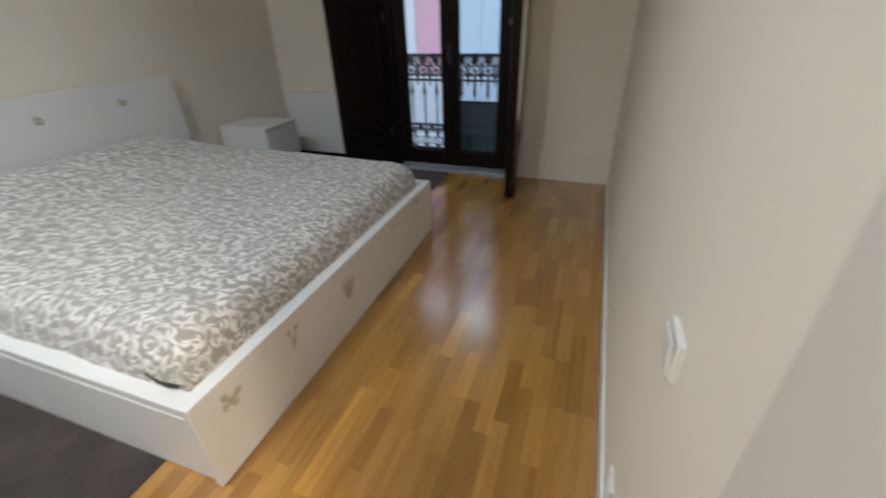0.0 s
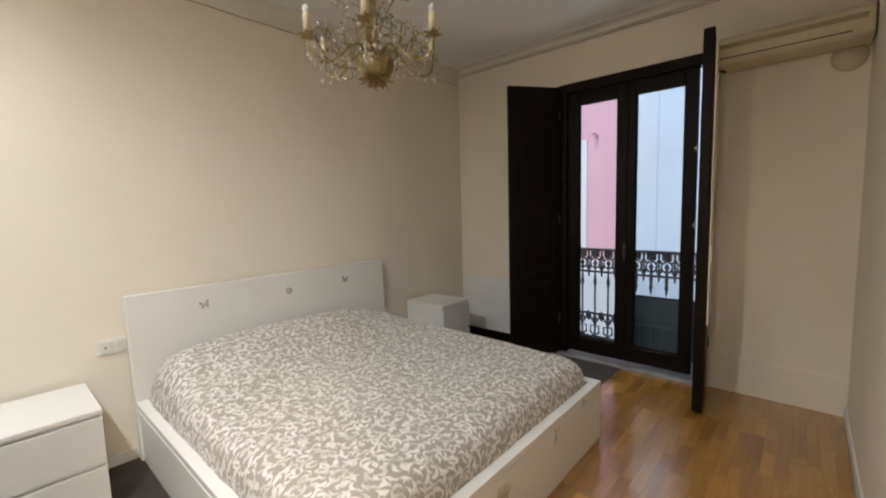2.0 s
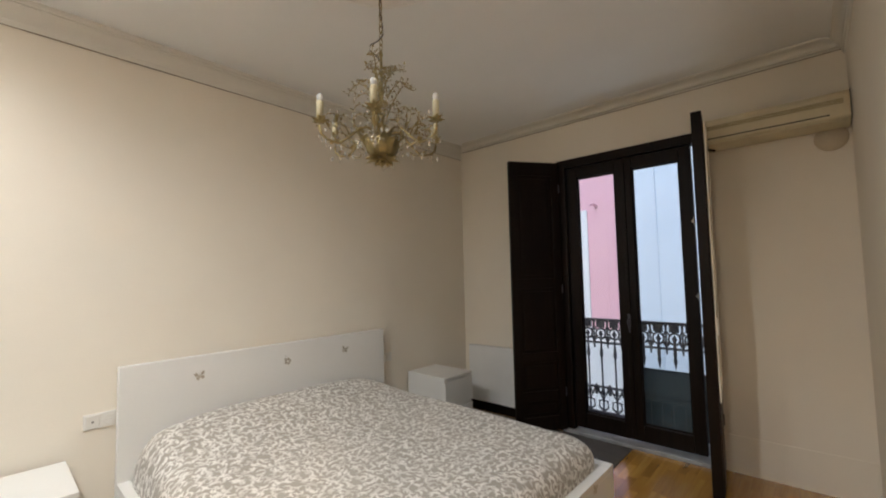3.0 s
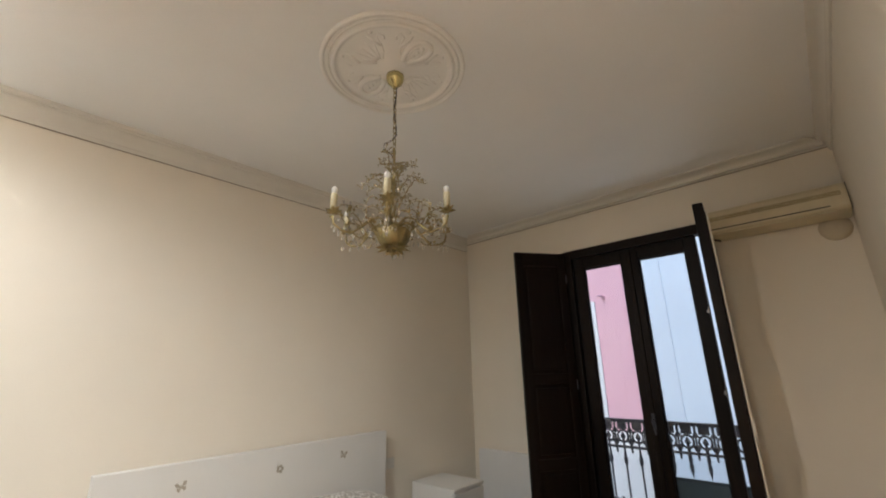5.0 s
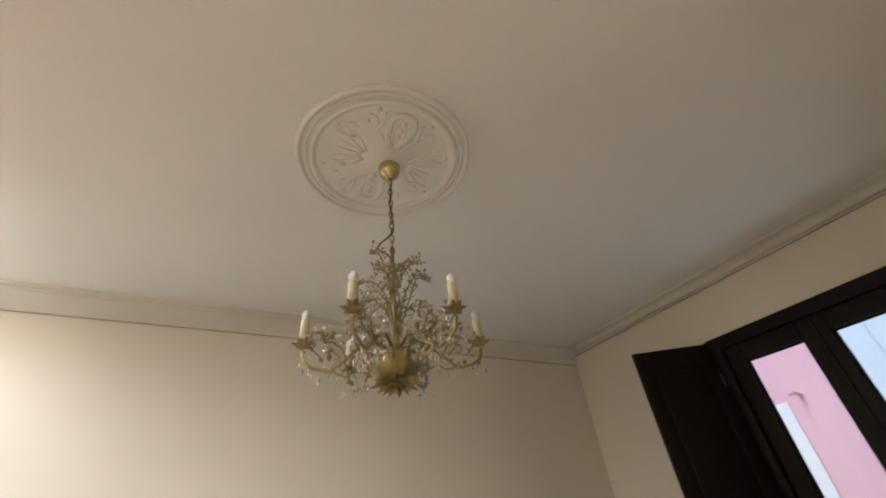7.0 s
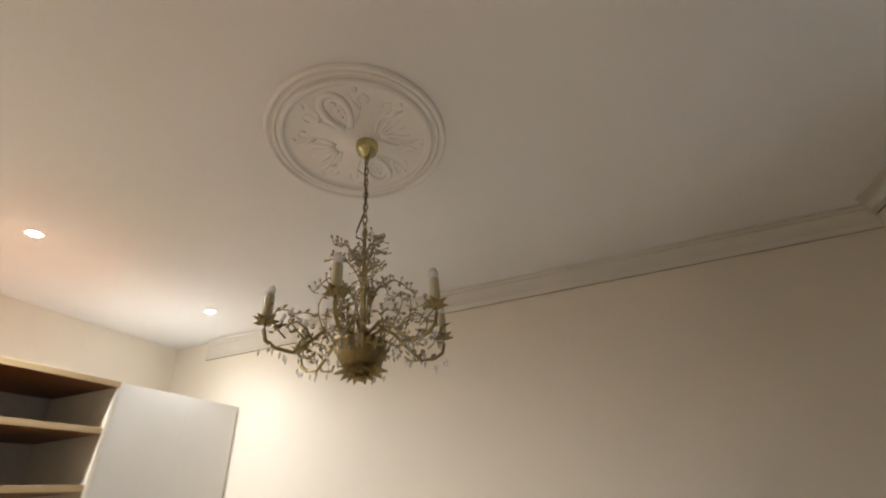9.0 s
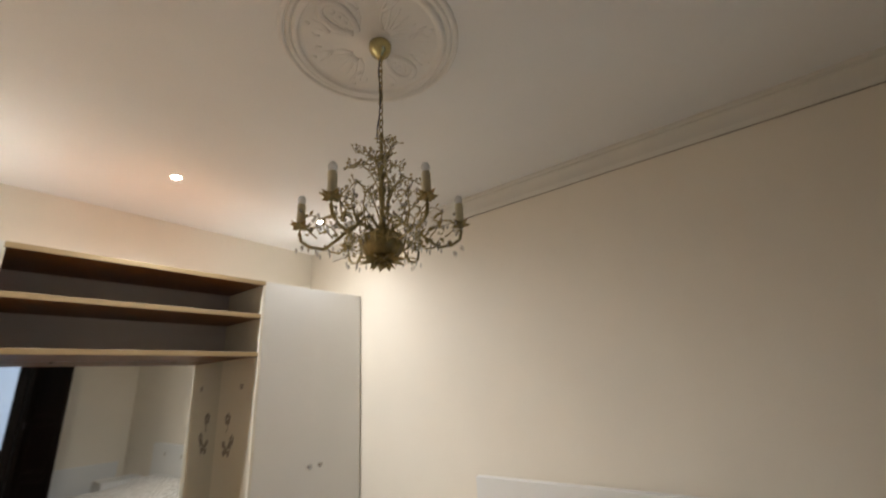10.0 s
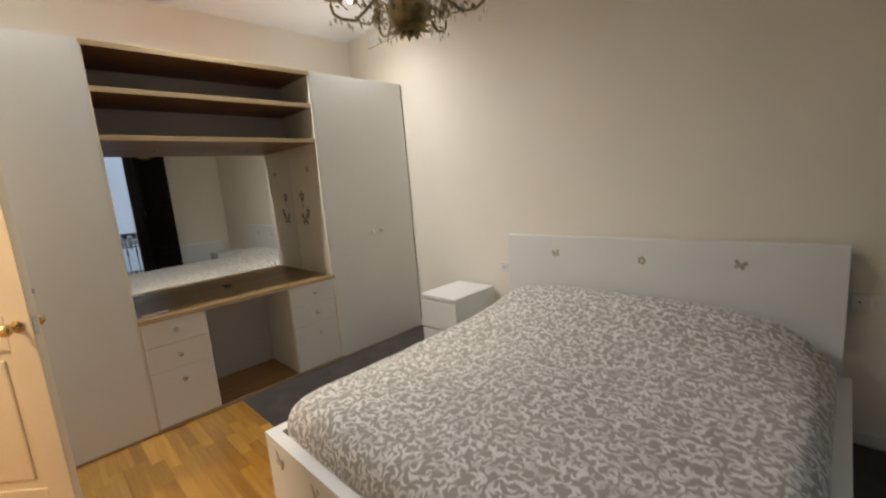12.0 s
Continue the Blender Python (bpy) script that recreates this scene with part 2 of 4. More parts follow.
    b.inputs["Sheen Weight"].default_value = 0.15
    add_bump(n, l, b, soft, 0.5, 0.01)
    return m


def glass_material(name, tint=(1, 1, 1), gloss=0.0):
    """Clear pane: straight through, with the reflection of a smooth surface."""
    m, n, l, b = shader(name)
    n.remove(b)
    tr, gl, fr, mx = n.new("ShaderNodeBsdfTransparent"), n.new("ShaderNodeBsdfGlossy"), n.new("ShaderNodeFresnel"), n.new("ShaderNodeMixShader")
    tr.inputs[0].default_value = (*tint, 1)
    gl.inputs["Roughness"].default_value = gloss
    fr.inputs[0].default_value = 1.45
    l.new(fr.outputs[0], mx.inputs[0])
    l.new(tr.outputs[0], mx.inputs[1])
    l.new(gl.outputs[0], mx.inputs[2])
    l.new(mx.outputs[0], n["Material Output"].inputs[0])
    return m


def glow(name, colour, strength):
    m, n, l, b = shader(name)
    b.inputs["Base Color"].default_value = (*colour, 1)
    b.inputs["Emission Color"].default_value, b.inputs["Emission Strength"].default_value = (*colour, 1), strength
    return m


def plain(name, colour, rough, metal=0.0, trans=0.0, ior=1.5):
    m, n, l, b = shader(name)
    b.inputs["Base Color"].default_value = (*colour, 1)
    b.inputs["Roughness"].default_value, b.inputs["Metallic"].default_value = rough, metal
    b.inputs["Transmission Weight"].default_value, b.inputs["IOR"].default_value = trans, ior
    return m


CARPET, DAMASK = carpet_material(), damask_material()
PANE = glass_material("window_glass", (0.97, 0.98, 0.98))
MIRROR = plain("mirror_silver", (0.84, 0.86, 0.85), 0.015, 1.0)
CRYSTAL = plain("crystal", (0.98, 0.96, 0.92), 0.03, 0.0, 0.8, 1.55)
BULB = plain("bulb_glass", (0.92, 0.91, 0.88), 0.12, 0.0, 0.35)
SPOT_GLOW = glow("spotlight_lens", (1, 0.90, 0.76), 110)


# ---- mesh helpers ----
def box(bm, x0, y0, z0, x1, y1, z1, bevel=0.0, seg=2):
    vs = [bm.verts.new((x, y, z)) for x in (x0, x1) for y in (y0, y1) for z in (z0, z1)]
    fs = [bm.faces.new([vs[i] for i in f]) for f in ((0, 1, 3, 2), (4, 6, 7, 5), (0, 4, 5, 1), (2, 3, 7, 6), (0, 2, 6, 4), (1, 5, 7, 3))]
    if bevel:
        es = list({e for f in fs for e in f.edges})
        bmesh.ops.bevel(bm, geom=es, offset=bevel, segments=seg, profile=0.5, affect="EDGES")


def lathe(bm, profile, seg=24, cx=0.0, cy=0.0):
    """Turns (radius, height) pairs about the upright axis."""
    rings = []
    for r, z in profile:
        if r < 1e-6:
            rings.append([bm.verts.new((cx, cy, z))])
        else:
            rings.append([bm.verts.new((cx + r * math.cos(2 * math.pi * i / seg), cy + r * math.sin(2 * math.pi * i / seg), z)) for i in range(seg)])
    for a, b in zip(rings, rings[1:]):
        for i in range(seg):
            j = (i + 1) % seg
            if len(a) == 1 and len(b) == 1:
                continue
            if len(a) == 1:
                bm.faces.new((a[0], b[j], b[i]))
            elif len(b) == 1:
                bm.faces.new((a[i], a[j], b[0]))
            else:
                bm.faces.new((a[i], a[j], b[j], b[i]))


def tube(bm, pts, radius, seg=6, taper=1.0, flat=1.0):
    """A round rod along points."""
    pts = [Vector(p) for p in pts]
    rings, n = [], len(pts)
    up = Vector((0, 0, 1))
    for i, p in enumerate(pts):
        d = (pts[min(i + 1, n - 1)] - pts[max(i - 1, 0)]).normalized()
        side = d.cross(up)
        if side.length < 1e-3:
            side = d.cross(Vector((1, 0, 0)))
        side.normalize()
        nor = side.cross(d)
        r = radius * (1 + (taper - 1) * i / max(1, n - 1))
        rings.append([bm.verts.new(p + side * (r * math.cos(2 * math.pi * k / seg)) + nor * (r * flat * math.sin(2 * math.pi * k / seg))) for k in range(seg)])
    for a, b in zip(rings, rings[1:]):
        for k in range(seg):
            bm.faces.new((a[k], a[(k + 1) % seg], b[(k + 1) % seg], b[k]))
    bm.faces.new(rings[0][::-1])
    bm.faces.new(rings[-1])


def ball(bm, c, r, seg=10, squash=1.0):
    bmesh.ops.create_uvsphere(bm, u_segments=seg, v_segments=max(4, seg // 2), radius=r, matrix=Matrix.Translation(c) @ Matrix.Diagonal((1, 1, squash, 1)))


def gem(bm, c, r, h):
    """A cut drop: two pyramids base to base."""
    c = Vector(c)
    ring = [bm.verts.new(c + Vector((r * math.cos(k * math.pi / 2), r * math.sin(k * math.pi / 2), 0))) for k in range(4)]
    t, b = bm.verts.new(c + Vector((0, 0, h * 0.4))), bm.verts.new(c - Vector((0, 0, h * 0.6)))
    for k in range(4):
        bm.faces.new((ring[k], ring[(k + 1) % 4], t))
        bm.faces.new((ring[(k + 1) % 4], ring[k], b))


def leaf(bm, base, tip, width, droop=0.0):
    """A thin pointed leaf with a keel."""
    base, tip = Vector(base), Vector(tip)
    d = tip - base
    side = d.cross(Vector((0, 0, 1)))
    if side.length < 1e-5:
        side = Vector((1, 0, 0))
    side = side.normalized() * width / 2
    mid = base + d * 0.45
    up = side.cross(d).normalized() * width * 0.18
    a, b, c, e = bm.verts.new(base), bm.verts.new(mid + side + up), bm.verts.new(tip), bm.verts.new(mid - side + up)
    k = bm.verts.new(mid - up)
    for f in ((a, b, k), (b, c, k), (c, e, k), (e, a, k)):
        bm.faces.new(f)


def mesh_of(name, bm, smooth=False):
    bmesh.ops.recalc_face_normals(bm, faces=bm.faces)
    me = bpy.data.meshes.new(name)
    bm.to_mesh(me)
    bm.free()
    if smooth:
        me.shade_smooth()
    return me


def part(name, bm, material, parent=None, label="", at=None, smooth=False):
    me = mesh_of(name, bm, smooth)
    me.materials.append(material)
    ob = new(name, me)
    ob.parent = parent
    if at is not None:
        ob.matrix_basis = at
    if label:
        tagged(ob, label)
    return ob


def block(name, dims, material, parent=None, label="", bevel=0.0, at=None):
    bm = bmesh.new()
    box(bm, *dims, bevel=bevel)
    return part(name, bm, material, parent, label, at)


def thing(name, m, label, category, group="", kind=""):
    ob = new(name)
    ob.empty_display_size = 0.1
    ob.matrix_basis = m
    return tagged(ob, label, category, group, kind)


def setting(name, bm, material, label, category, smooth=False):
    return tagged(part(name, bm, material, smooth=smooth), label, category, kind="structure")


# ---- the room: x 0 at the bed's wall, y towards the window ----
RX, WY, BY, CH = 3.245, 3.80, -1.36, 2.965   # right wall, window wall, wardrobe wall, ceiling
T = 0.16
WX0, WX1, WZ1 = 1.235, 2.39, 2.53             # the balcony window's opening
DY0, DY1, DZ1 = -0.54, 0.30, 2.10             # the room door's opening in the right wall

bm = bmesh.new()
box(bm, -T, BY - T, -0.12, RX + T, WY + 0.3, -0.012)
floor = setting("floor", bm, OAK_PLAIN, "oak parquet floor of narrow golden staves", "floor")
bm = bmesh.new()
box(bm, -T, BY - T, CH, RX + T, WY + 0.3, CH + 0.15)
setting("ceiling", bm, CEIL, "plain matt off-white plaster ceiling", "ceiling")
bm = bmesh.new()
box(bm, -T, BY - T, -0.012, 0, WY + 0.3, CH)
setting("wall_west", bm, WALL, "cream painted plaster wall behind the bed", "wall")
bm = bmesh.new()
box(bm, 0, BY - T, -0.012, RX, BY, CH)
setting("wall_south", bm, WALL, "cream painted wall above the wardrobe", "wall")
bm = bmesh.new()
box(bm, RX, BY - T, -0.012, RX + T, DY0, CH)
box(bm, RX, DY1, -0.012, RX + T, WY + 0.3, CH)
box(bm, RX, DY0, DZ1, RX + T, DY1, CH)
setting("wall_east", bm, WALL, "cream painted wall with the room's door opening", "wall")
bm = bmesh.new()
box(bm, 0, WY, -0.012, WX0, WY + 0.3, CH)
box(bm, WX1, WY, -0.012, RX, WY + 0.3, CH)
box(bm, WX0, WY, WZ1, WX1, WY + 0.3, CH)
setting("wall_north", bm, WALL, "cream painted wall around the balcony window", "wall")


def cornice_run(bm, a, b, inward, drop, reach):
    """A coved plaster moulding along the top of a wall from a to b: how far it comes down and out."""
    lip = 0.3 * reach
    prof = [(0.0, -drop), (lip * 0.5, -drop), (lip * 0.8, -drop * 0.86), (lip, -drop * 0.82), (lip, -drop * 0.73)]
    if reach > drop:
        prof[1:4] = [(0.010, -drop), (0.012, -drop * 0.90), (0.003, -drop * 0.885), (0.003, -drop * 0.84), (lip, -drop * 0.82)]
    for k in range(9):
        an = k / 8 * math.pi / 2
        prof.append((lip + 0.45 * reach * (1 - math.cos(an)), -drop * 0.70 + drop * 0.46 * math.sin(an)))
    prof += [(0.70 * reach, -drop * 0.22), (0.70 * reach, -drop * 0.17), (0.90 * reach, -drop * 0.15), (0.98 * reach, -drop * 0.09), (reach, 0), (0.0, 0)]
    prof = [(o, CH + z) for o, z in prof]
    a, b, inward = Vector(a), Vector(b), Vector(inward)
    d = (b - a).normalized()
    rings = []
    for p, s in ((a, 1), (b, -1)):
        rings.append([bm.verts.new(p + inward * o + d * (s * o) + Vector((0, 0, z))) for o, z in prof])
    n = len(prof)
    for k in range(n):
        bm.faces.new((rings[0][k], rings[0][(k + 1) % n], rings[1][(k + 1) % n], rings[1][k]))
    bm.faces.new(rings[0])
    bm.faces.new(rings[1][::-1])


CORNICE_END = -1.02   # the mouldings stop short of the wardrobe wall
for nm, a, b, i, drop, reach in (("west", (0, CORNICE_END, 0), (0, WY, 0), (1, 0, 0), 0.150, 0.05), ("north", (0, WY, 0), (RX, WY, 0), (0, -1, 0), 0.065, 0.125),
                                 ("east", (RX, WY, 0), (RX, CORNICE_END, 0), (-1, 0, 0), 0.10, 0.07)):
    bm = bmesh.new()
    cornice_run(bm, a, b, i, drop, reach)
    tr = setting("trim_" + nm, bm, CORNICE, "off-white coved plaster cornice below the ceiling", "cornice")
    if nm != "east":
        g = bmesh.new()
        if nm == "north":
            box(g, 0.015, WY - 0.007, CH - drop - 0.004, RX, WY, CH - drop - 0.0005)
        else:
            box(g, 0, CORNICE_END + 0.01, CH - drop - 0.0045, 0.005, WY - 0.008, CH - drop - 0.0005)
        # dark strip: shade of the crack under the cornice put into its colour
        part("shadow_gap", g, GAP_DARK, tr, "dark strip for the shaded crack under the cornice")

bm = bmesh.new()
box(bm, RX - 0.012, DY1 + 0.14, -0.01, RX, WY, 0.075, 0.003)
setting("baseboard_east", bm, WHITE, "low white painted skirting board", "baseboard")
bm = bmesh.new()
box(bm, 0, -0.578, -0.01, 0.012, WY, 0.07, 0.003)
setting("baseboard_west", bm, WHITE, "low white painted skirting board", "baseboard")
bm = bmesh.new()
box(bm, WX1 + 0.03, WY - 0.008, -0.01, RX - 0.012, WY, 0.265, 0.003)
setting("baseboard_north", bm, WALL, "tall cream skirting board beside the window", "baseboard")
bm = bmesh.new()
box(bm, 0.012, WY - 0.014, -0.01, WX0 - 0.05, WY, 0.085, 0.003)
setting("baseboard_north_dark", bm, DARK_WOOD, "dark skirting board under the radiator", "baseboard")

# carpet
bm = bmesh.new()
box(bm, 0.015, -0.572, -0.012, 1.81, 3.735, 0.005, 0.003)
tagged(part("carpet", bm, CARPET), "worn dark grey low-pile carpet under the bed", "carpet")


# ---- balcony window ----
def make_window():
    w = thing("window_1", pose(0, 0, 0), "tall dark-stained wooden balcony window with two glazed leaves", "window", kind="structure")
    y0, y1 = WY - 0.025, WY + 0.075
    fr = bmesh.new()
    box(fr, WX0 - 0.03, y0, 0.03, WX0 + 0.055, y1, WZ1 + 0.02, 0.004)
    box(fr, WX1 - 0.015, y0, 0.03, WX1 + 0.045, y1, WZ1 + 0.02, 0.004)
    box(fr, WX0 + 0.055, y0, WZ1 - 0.06, WX1 - 0.015, y1, WZ1 + 0.02, 0.004)
    part("window_frame", fr, DARK_WOOD, w)

    def sash(x0, x1, g0, g1):
        s = bmesh.new()
        ya, yb, za, zb, ga, gb = WY + 0.012, WY + 0.066, 0.05, WZ1 - 0.062, 0.187, 2.362
        box(s, x0, ya, za, g0, yb, zb, 0.005)
        box(s, g1, ya, za, x1, yb, zb, 0.005)
        box(s, g0, ya, za, g1, yb, ga, 0.005)
        box(s, g0, ya, gb, g1, yb, zb, 0.005)
        so = part("sash", s, DARK_WOOD, w)
        p = bmesh.new()
        box(p, g0 - 0.006, WY + 0.048, ga - 0.006, g1 + 0.006, WY + 0.053, gb + 0.006)
        po = part("pane", p, PANE, so)
        po.visible_shadow = False
        bead = bmesh.new()
        for q in ((g0, ga, g0 + 0.012, gb), (g1 - 0.012, ga, g1, gb), (g0, ga, g1, ga + 0.012), (g0, gb - 0.012, g1, gb)):
            box(bead, q[0], WY + 0.035, q[1], q[2], WY + 0.046, q[3])
        part("glazing_bead", bead, DARK_WOOD, so)
        return so

    sash(WX0 + 0.057, 1.806, 1.390, 1.734)
    right = sash(1.810, 2.334, 1.882, 2.246)
    st = bmesh.new()
    box(st, 1.79, WY + 0.0, 0.06, 1.826, WY + 0.011, 2.46, 0.004)
    part("cover_strip", st, DARK_WOOD, w)
    for z in (1.86, 1.27):
        h = bmesh.new()
        tube(h, [(2.338, WY - 0.002, z - 0.03), (2.338, WY - 0.002, z + 0.03)], 0.007, 8)
        box(h, 2.318, WY + 0.002, z - 0.012, 2.338, WY + 0.008, z + 0.012)
        part("hinge", h, CHROME, right, "pale metal hinge")
    hb = bmesh.new()
    box(hb, 1.80, WY - 0.008, 0.99, 1.826, WY, 1.11, 0.004)
    tube(hb, [(1.813, WY - 0.008, 1.06), (1.813, WY - 0.045, 1.06), (1.815, WY - 0.05, 1.05), (1.83, WY - 0.05, 0.96)], 0.008, 8)
    part("handle", hb, IRON, w, "dark window handle")
    return w


make_window()
bm = bmesh.new()
box(bm, WX0 - 0.045, WY - 0.06, -0.012, WX1 + 0.045, WY + 0.32, 0.028, 0.006)
setting("threshold", bm, STONE, "worn grey stone threshold below the balcony window", "sill")


def make_shutter(name, hinge, yaw, length, label, thick):
    """A tall panelled shutter leaf; its local x runs from the hinge to the free edge."""
    s = thing(name, pose(hinge[0], hinge[1], 0.035, 0, 0, yaw), label, "shutter", "window shutters")
    H, th, st = 2.49, thick, 0.075
    rails = [(0, 0.13), (0.27, 0.36), (0.62, 0.71), (1.30, 1.39), (2.36, H)]
    f = bmesh.new()
    box(f, 0, -th / 2, 0, st, th / 2, H, 0.004)
    box(f, length - st, -th / 2, 0, length, th / 2, H, 0.004)
    for a, b in rails:
        box(f, st, -th / 2, a, length - st, th / 2, b, 0.004)
    part("frame", f, DARK_WOOD, s)
    for (a, b), (c, d) in zip(rails, rails[1:]):
        p = bmesh.new()
        box(p, st - 0.004, -0.008, b - 0.004, length - st + 0.004, 0.008, c + 0.004)
        box(p, st + 0.03, -0.014, b + 0.03, length - st - 0.03, 0.014, c - 0.03, 0.006)
        part("panel", p, DARK_WOOD, s)
    for z in (0.3, 1.25, 2.2):
        h = bmesh.new()
        tube(h, [(0.004, th / 2 + 0.006, z), (0.004, th / 2 + 0.006, z + 0.08)], 0.007, 8)
        part("hinge", h, IRON, s)
    return s


def add_folded_leaf(s, length, y):
    """The narrow second leaf folded flat behind a shutter, its cream weather strip and latch."""
    f = bmesh.new()
    box(f, 0.03, y + 0.001, 0.03, length - 0.022, y + 0.006, 2.43, 0.001)
    part("folded_leaf", f, DARK_WOOD, s)
    e = bmesh.new()
    box(e, 0.06, y + 0.0065, 0.60, length - 0.012, y + 0.015, 2.44, 0.002)
    part("weather_strip", e, CREAM_EDGE, s, "cream painted weather strip")
    c = bmesh.new()
    box(c, length - 0.044, y + 0.0155, 1.02, length - 0.004, y + 0.025, 1.13, 0.003)
    part("latch", c, CREAM_EDGE, s, "cream painted latch")


def heading(a, b):
    return math.degrees(math.atan2(b[1] - a[1], b[0] - a[0])), math.hypot(b[0] - a[0], b[1] - a[1])


for hinge, free, label in (((WX0 - 0.01, WY - 0.05), (0.937, 3.338), "dark-stained panelled wooden shutter folded open beside the radiator"),
                           ((WX1 + 0.03, WY - 0.05), (2.488, 3.205), "dark-stained panelled wooden shutter standing open into the room")):
    yaw, length = heading(hinge, free)
    leaf_ob = make_shutter("window_shutter", hinge, yaw, length, label, 0.038 if free[0] < 1.5 else 0.062)
    if free[0] > 1.5:
        add_folded_leaf(leaf_ob, length, 0.031)


# ---- balcony and street ----
def make_railing():
    r = thing("balcony_railing", pose(0, 4.25, 0), "ornate dark wrought-iron balcony railing with rings and spearheads", "railing")
    x0, x1 = 0.35, 3.25
    for z, h in ((0.99, 0.03), (0.765, 0.018), (0.325, 0.018), (0.075, 0.024)):
        block("rail", (x0, -0.018, z - h / 2, x1, 0.018, z + h / 2), IRON, r, bevel=0.003)
    step, n = 0.1325, 22
    for i in range(n):
        x = x0 + 0.04 + i * step
        b = bmesh.new()
        # a short pendant between the rings, widening where the band's straps meet
        tube(b, [(x, 0, 0.985), (x, 0, 0.93), (x, 0, 0.80)], 0.012, 5, 0.6)
        tube(b, [(x, 0, 0.83), (x, 0, 0.765), (x, 0, 0.715)], 0.017, 6, 0.4)
        ball(b, (x, 0, 0.80), 0.021, 6)
        part("pendant", b, IRON, r)
        if i < n - 1:
            c = x + step / 2
            o = bmesh.new()
            ring = [(c + 0.047 * math.cos(k * math.pi / 8), 0, 0.855 + 0.05 * math.sin(k * math.pi / 8)) for k in range(17)]
            tube(o, ring, 0.010, 5)
            box(o, c - 0.04, -0.009, 0.915, c + 0.04, 0.009, 0.978)
            for s in (-1, 1):
                # strap that ties the ring to its neighbour
                tube(o, [(c + s * 0.046, 0, 0.89), (c + s * 0.066, 0, 0.925)], 0.010, 5)
                tube(o, [(c + s * 0.04, 0, 0.825), (c + s * 0.066, 0, 0.785)], 0.012, 5)
            # spearhead inside the ring
            lathe(o, [(0, 0.895), (0.012, 0.875), (0.024, 0.85), (0.013, 0.835), (0.009, 0.80)], 8, c, 0)
            part("ornament", o, IRON, r)
            d = bmesh.new()
            if c < 1.70:
                tube(d, [(c, 0, 0.81), (c, 0, -0.002)], 0.0085, 6)
                lathe(d, [(0, 0.60), (0.016, 0.63), (0.019, 0.66), (0.012, 0.70), (0.009, 0.74)], 8, c, 0)
                lathe(d, [(0.008, 0.24), (0.022, 0.275), (0.012, 0.31), (0.008, 0.33)], 8, c, 0)
                for s in (-1, 1):
                    tube(d, [(c, 0, 0.09), (c + s * 0.045, 0, 0.13), (c + s * 0.04, 0, 0.19), (c, 0, 0.2), (c + s * 0.03, 0, 0.26), (c + s * 0.055, 0, 0.31)], 0.010, 5)
                    lathe(d, [(0, 0.36), (0.012, 0.33), (0.018, 0.29), (0.008, 0.25)], 6, c + s * 0.062, 0)
            else:
                lathe(d, [(0, 0.575), (0.010, 0.62), (0.018, 0.66), (0.011, 0.69), (0.016, 0.72), (0.012, 0.81)], 8, c, 0)
            part("bar", d, IRON, r)
    return r


make_railing()
bm = bmesh.new()
box(bm, 0.2, WY + 0.32, -0.12, 3.4, 4.4, 0.0, 0.01)
setting("balcony_slab", bm, STONE, "narrow grey stone balcony slab", "balcony")
scr = thing("balcony_screen", pose(0, 4.12, 0), "dark teal privacy screen tied behind the railing", "screen")
bm = bmesh.new()
box(bm, 1.80, 0, 0.045, 2.75, 0.006, 0.60)
part("sheet", bm, MESH_SCREEN, scr)
for z in (0.585, 0.36, 0.06):
    block("seam", (1.80, -0.004, z - 0.008, 2.75, -0.001, z + 0.008), surface("screen_seam", (0.03, 0.05, 0.06), 0.6), scr)
for k in range(10):
    block("thread", (1.86 + k * 0.09, -0.004, 0.05, 1.8635 + k * 0.09, -0.001, 0.57), surface("screen_thread", (0.13, 0.17, 0.19), 0.6), scr)

bm = bmesh.new()
box(bm, -60, WY + 0.3, -4.3, 60, 60, -4.0)
setting("road", bm, ASPHALT, "asphalt of the narrow street below", "road")


def make_pink_house():
    h = thing("pink_house", pose(0, 7.0, -4.0), "pink rendered house across the street with white window surround", "house")
    bm = bmesh.new()
    box(bm, -7, 0, 4.5, 0.74, 3, 10.6)
    part("wall", bm, PINK, h)
    bm = bmesh.new()
    box(bm, -7, -0.02, 0, 0.74, 3, 4.5)
    part("lower_wall", bm, OFFWHITE, h, "white rendered ground floor wall")
    bm = bmesh.new()
    box(bm, -7.1, -0.25, 10.6, 0.8, 3, 10.8, 0.03)
    part("roof", bm, STONE, h)
    w = block("window", (-1.1, -0.03, 4.52, 0.17, 0.0, 6.53), OFFWHITE, h, "white window surround", bevel=0.01)
    block("pane", (-0.95, -0.036, 4.65, 0.0, -0.031, 6.4), plain("far_glass", (0.25, 0.3, 0.36), 0.1), w)
    b = bmesh.new()
    tube(b, [(0.33, 0, 6.58), (0.33, -0.14, 6.6), (0.29, -0.2, 6.58)], 0.018, 8)
    ball(b, (0.33, -0.01, 6.58), 0.032, 10)
    part("wall_bracket", b, PINK, h, "pink painted wall bracket")


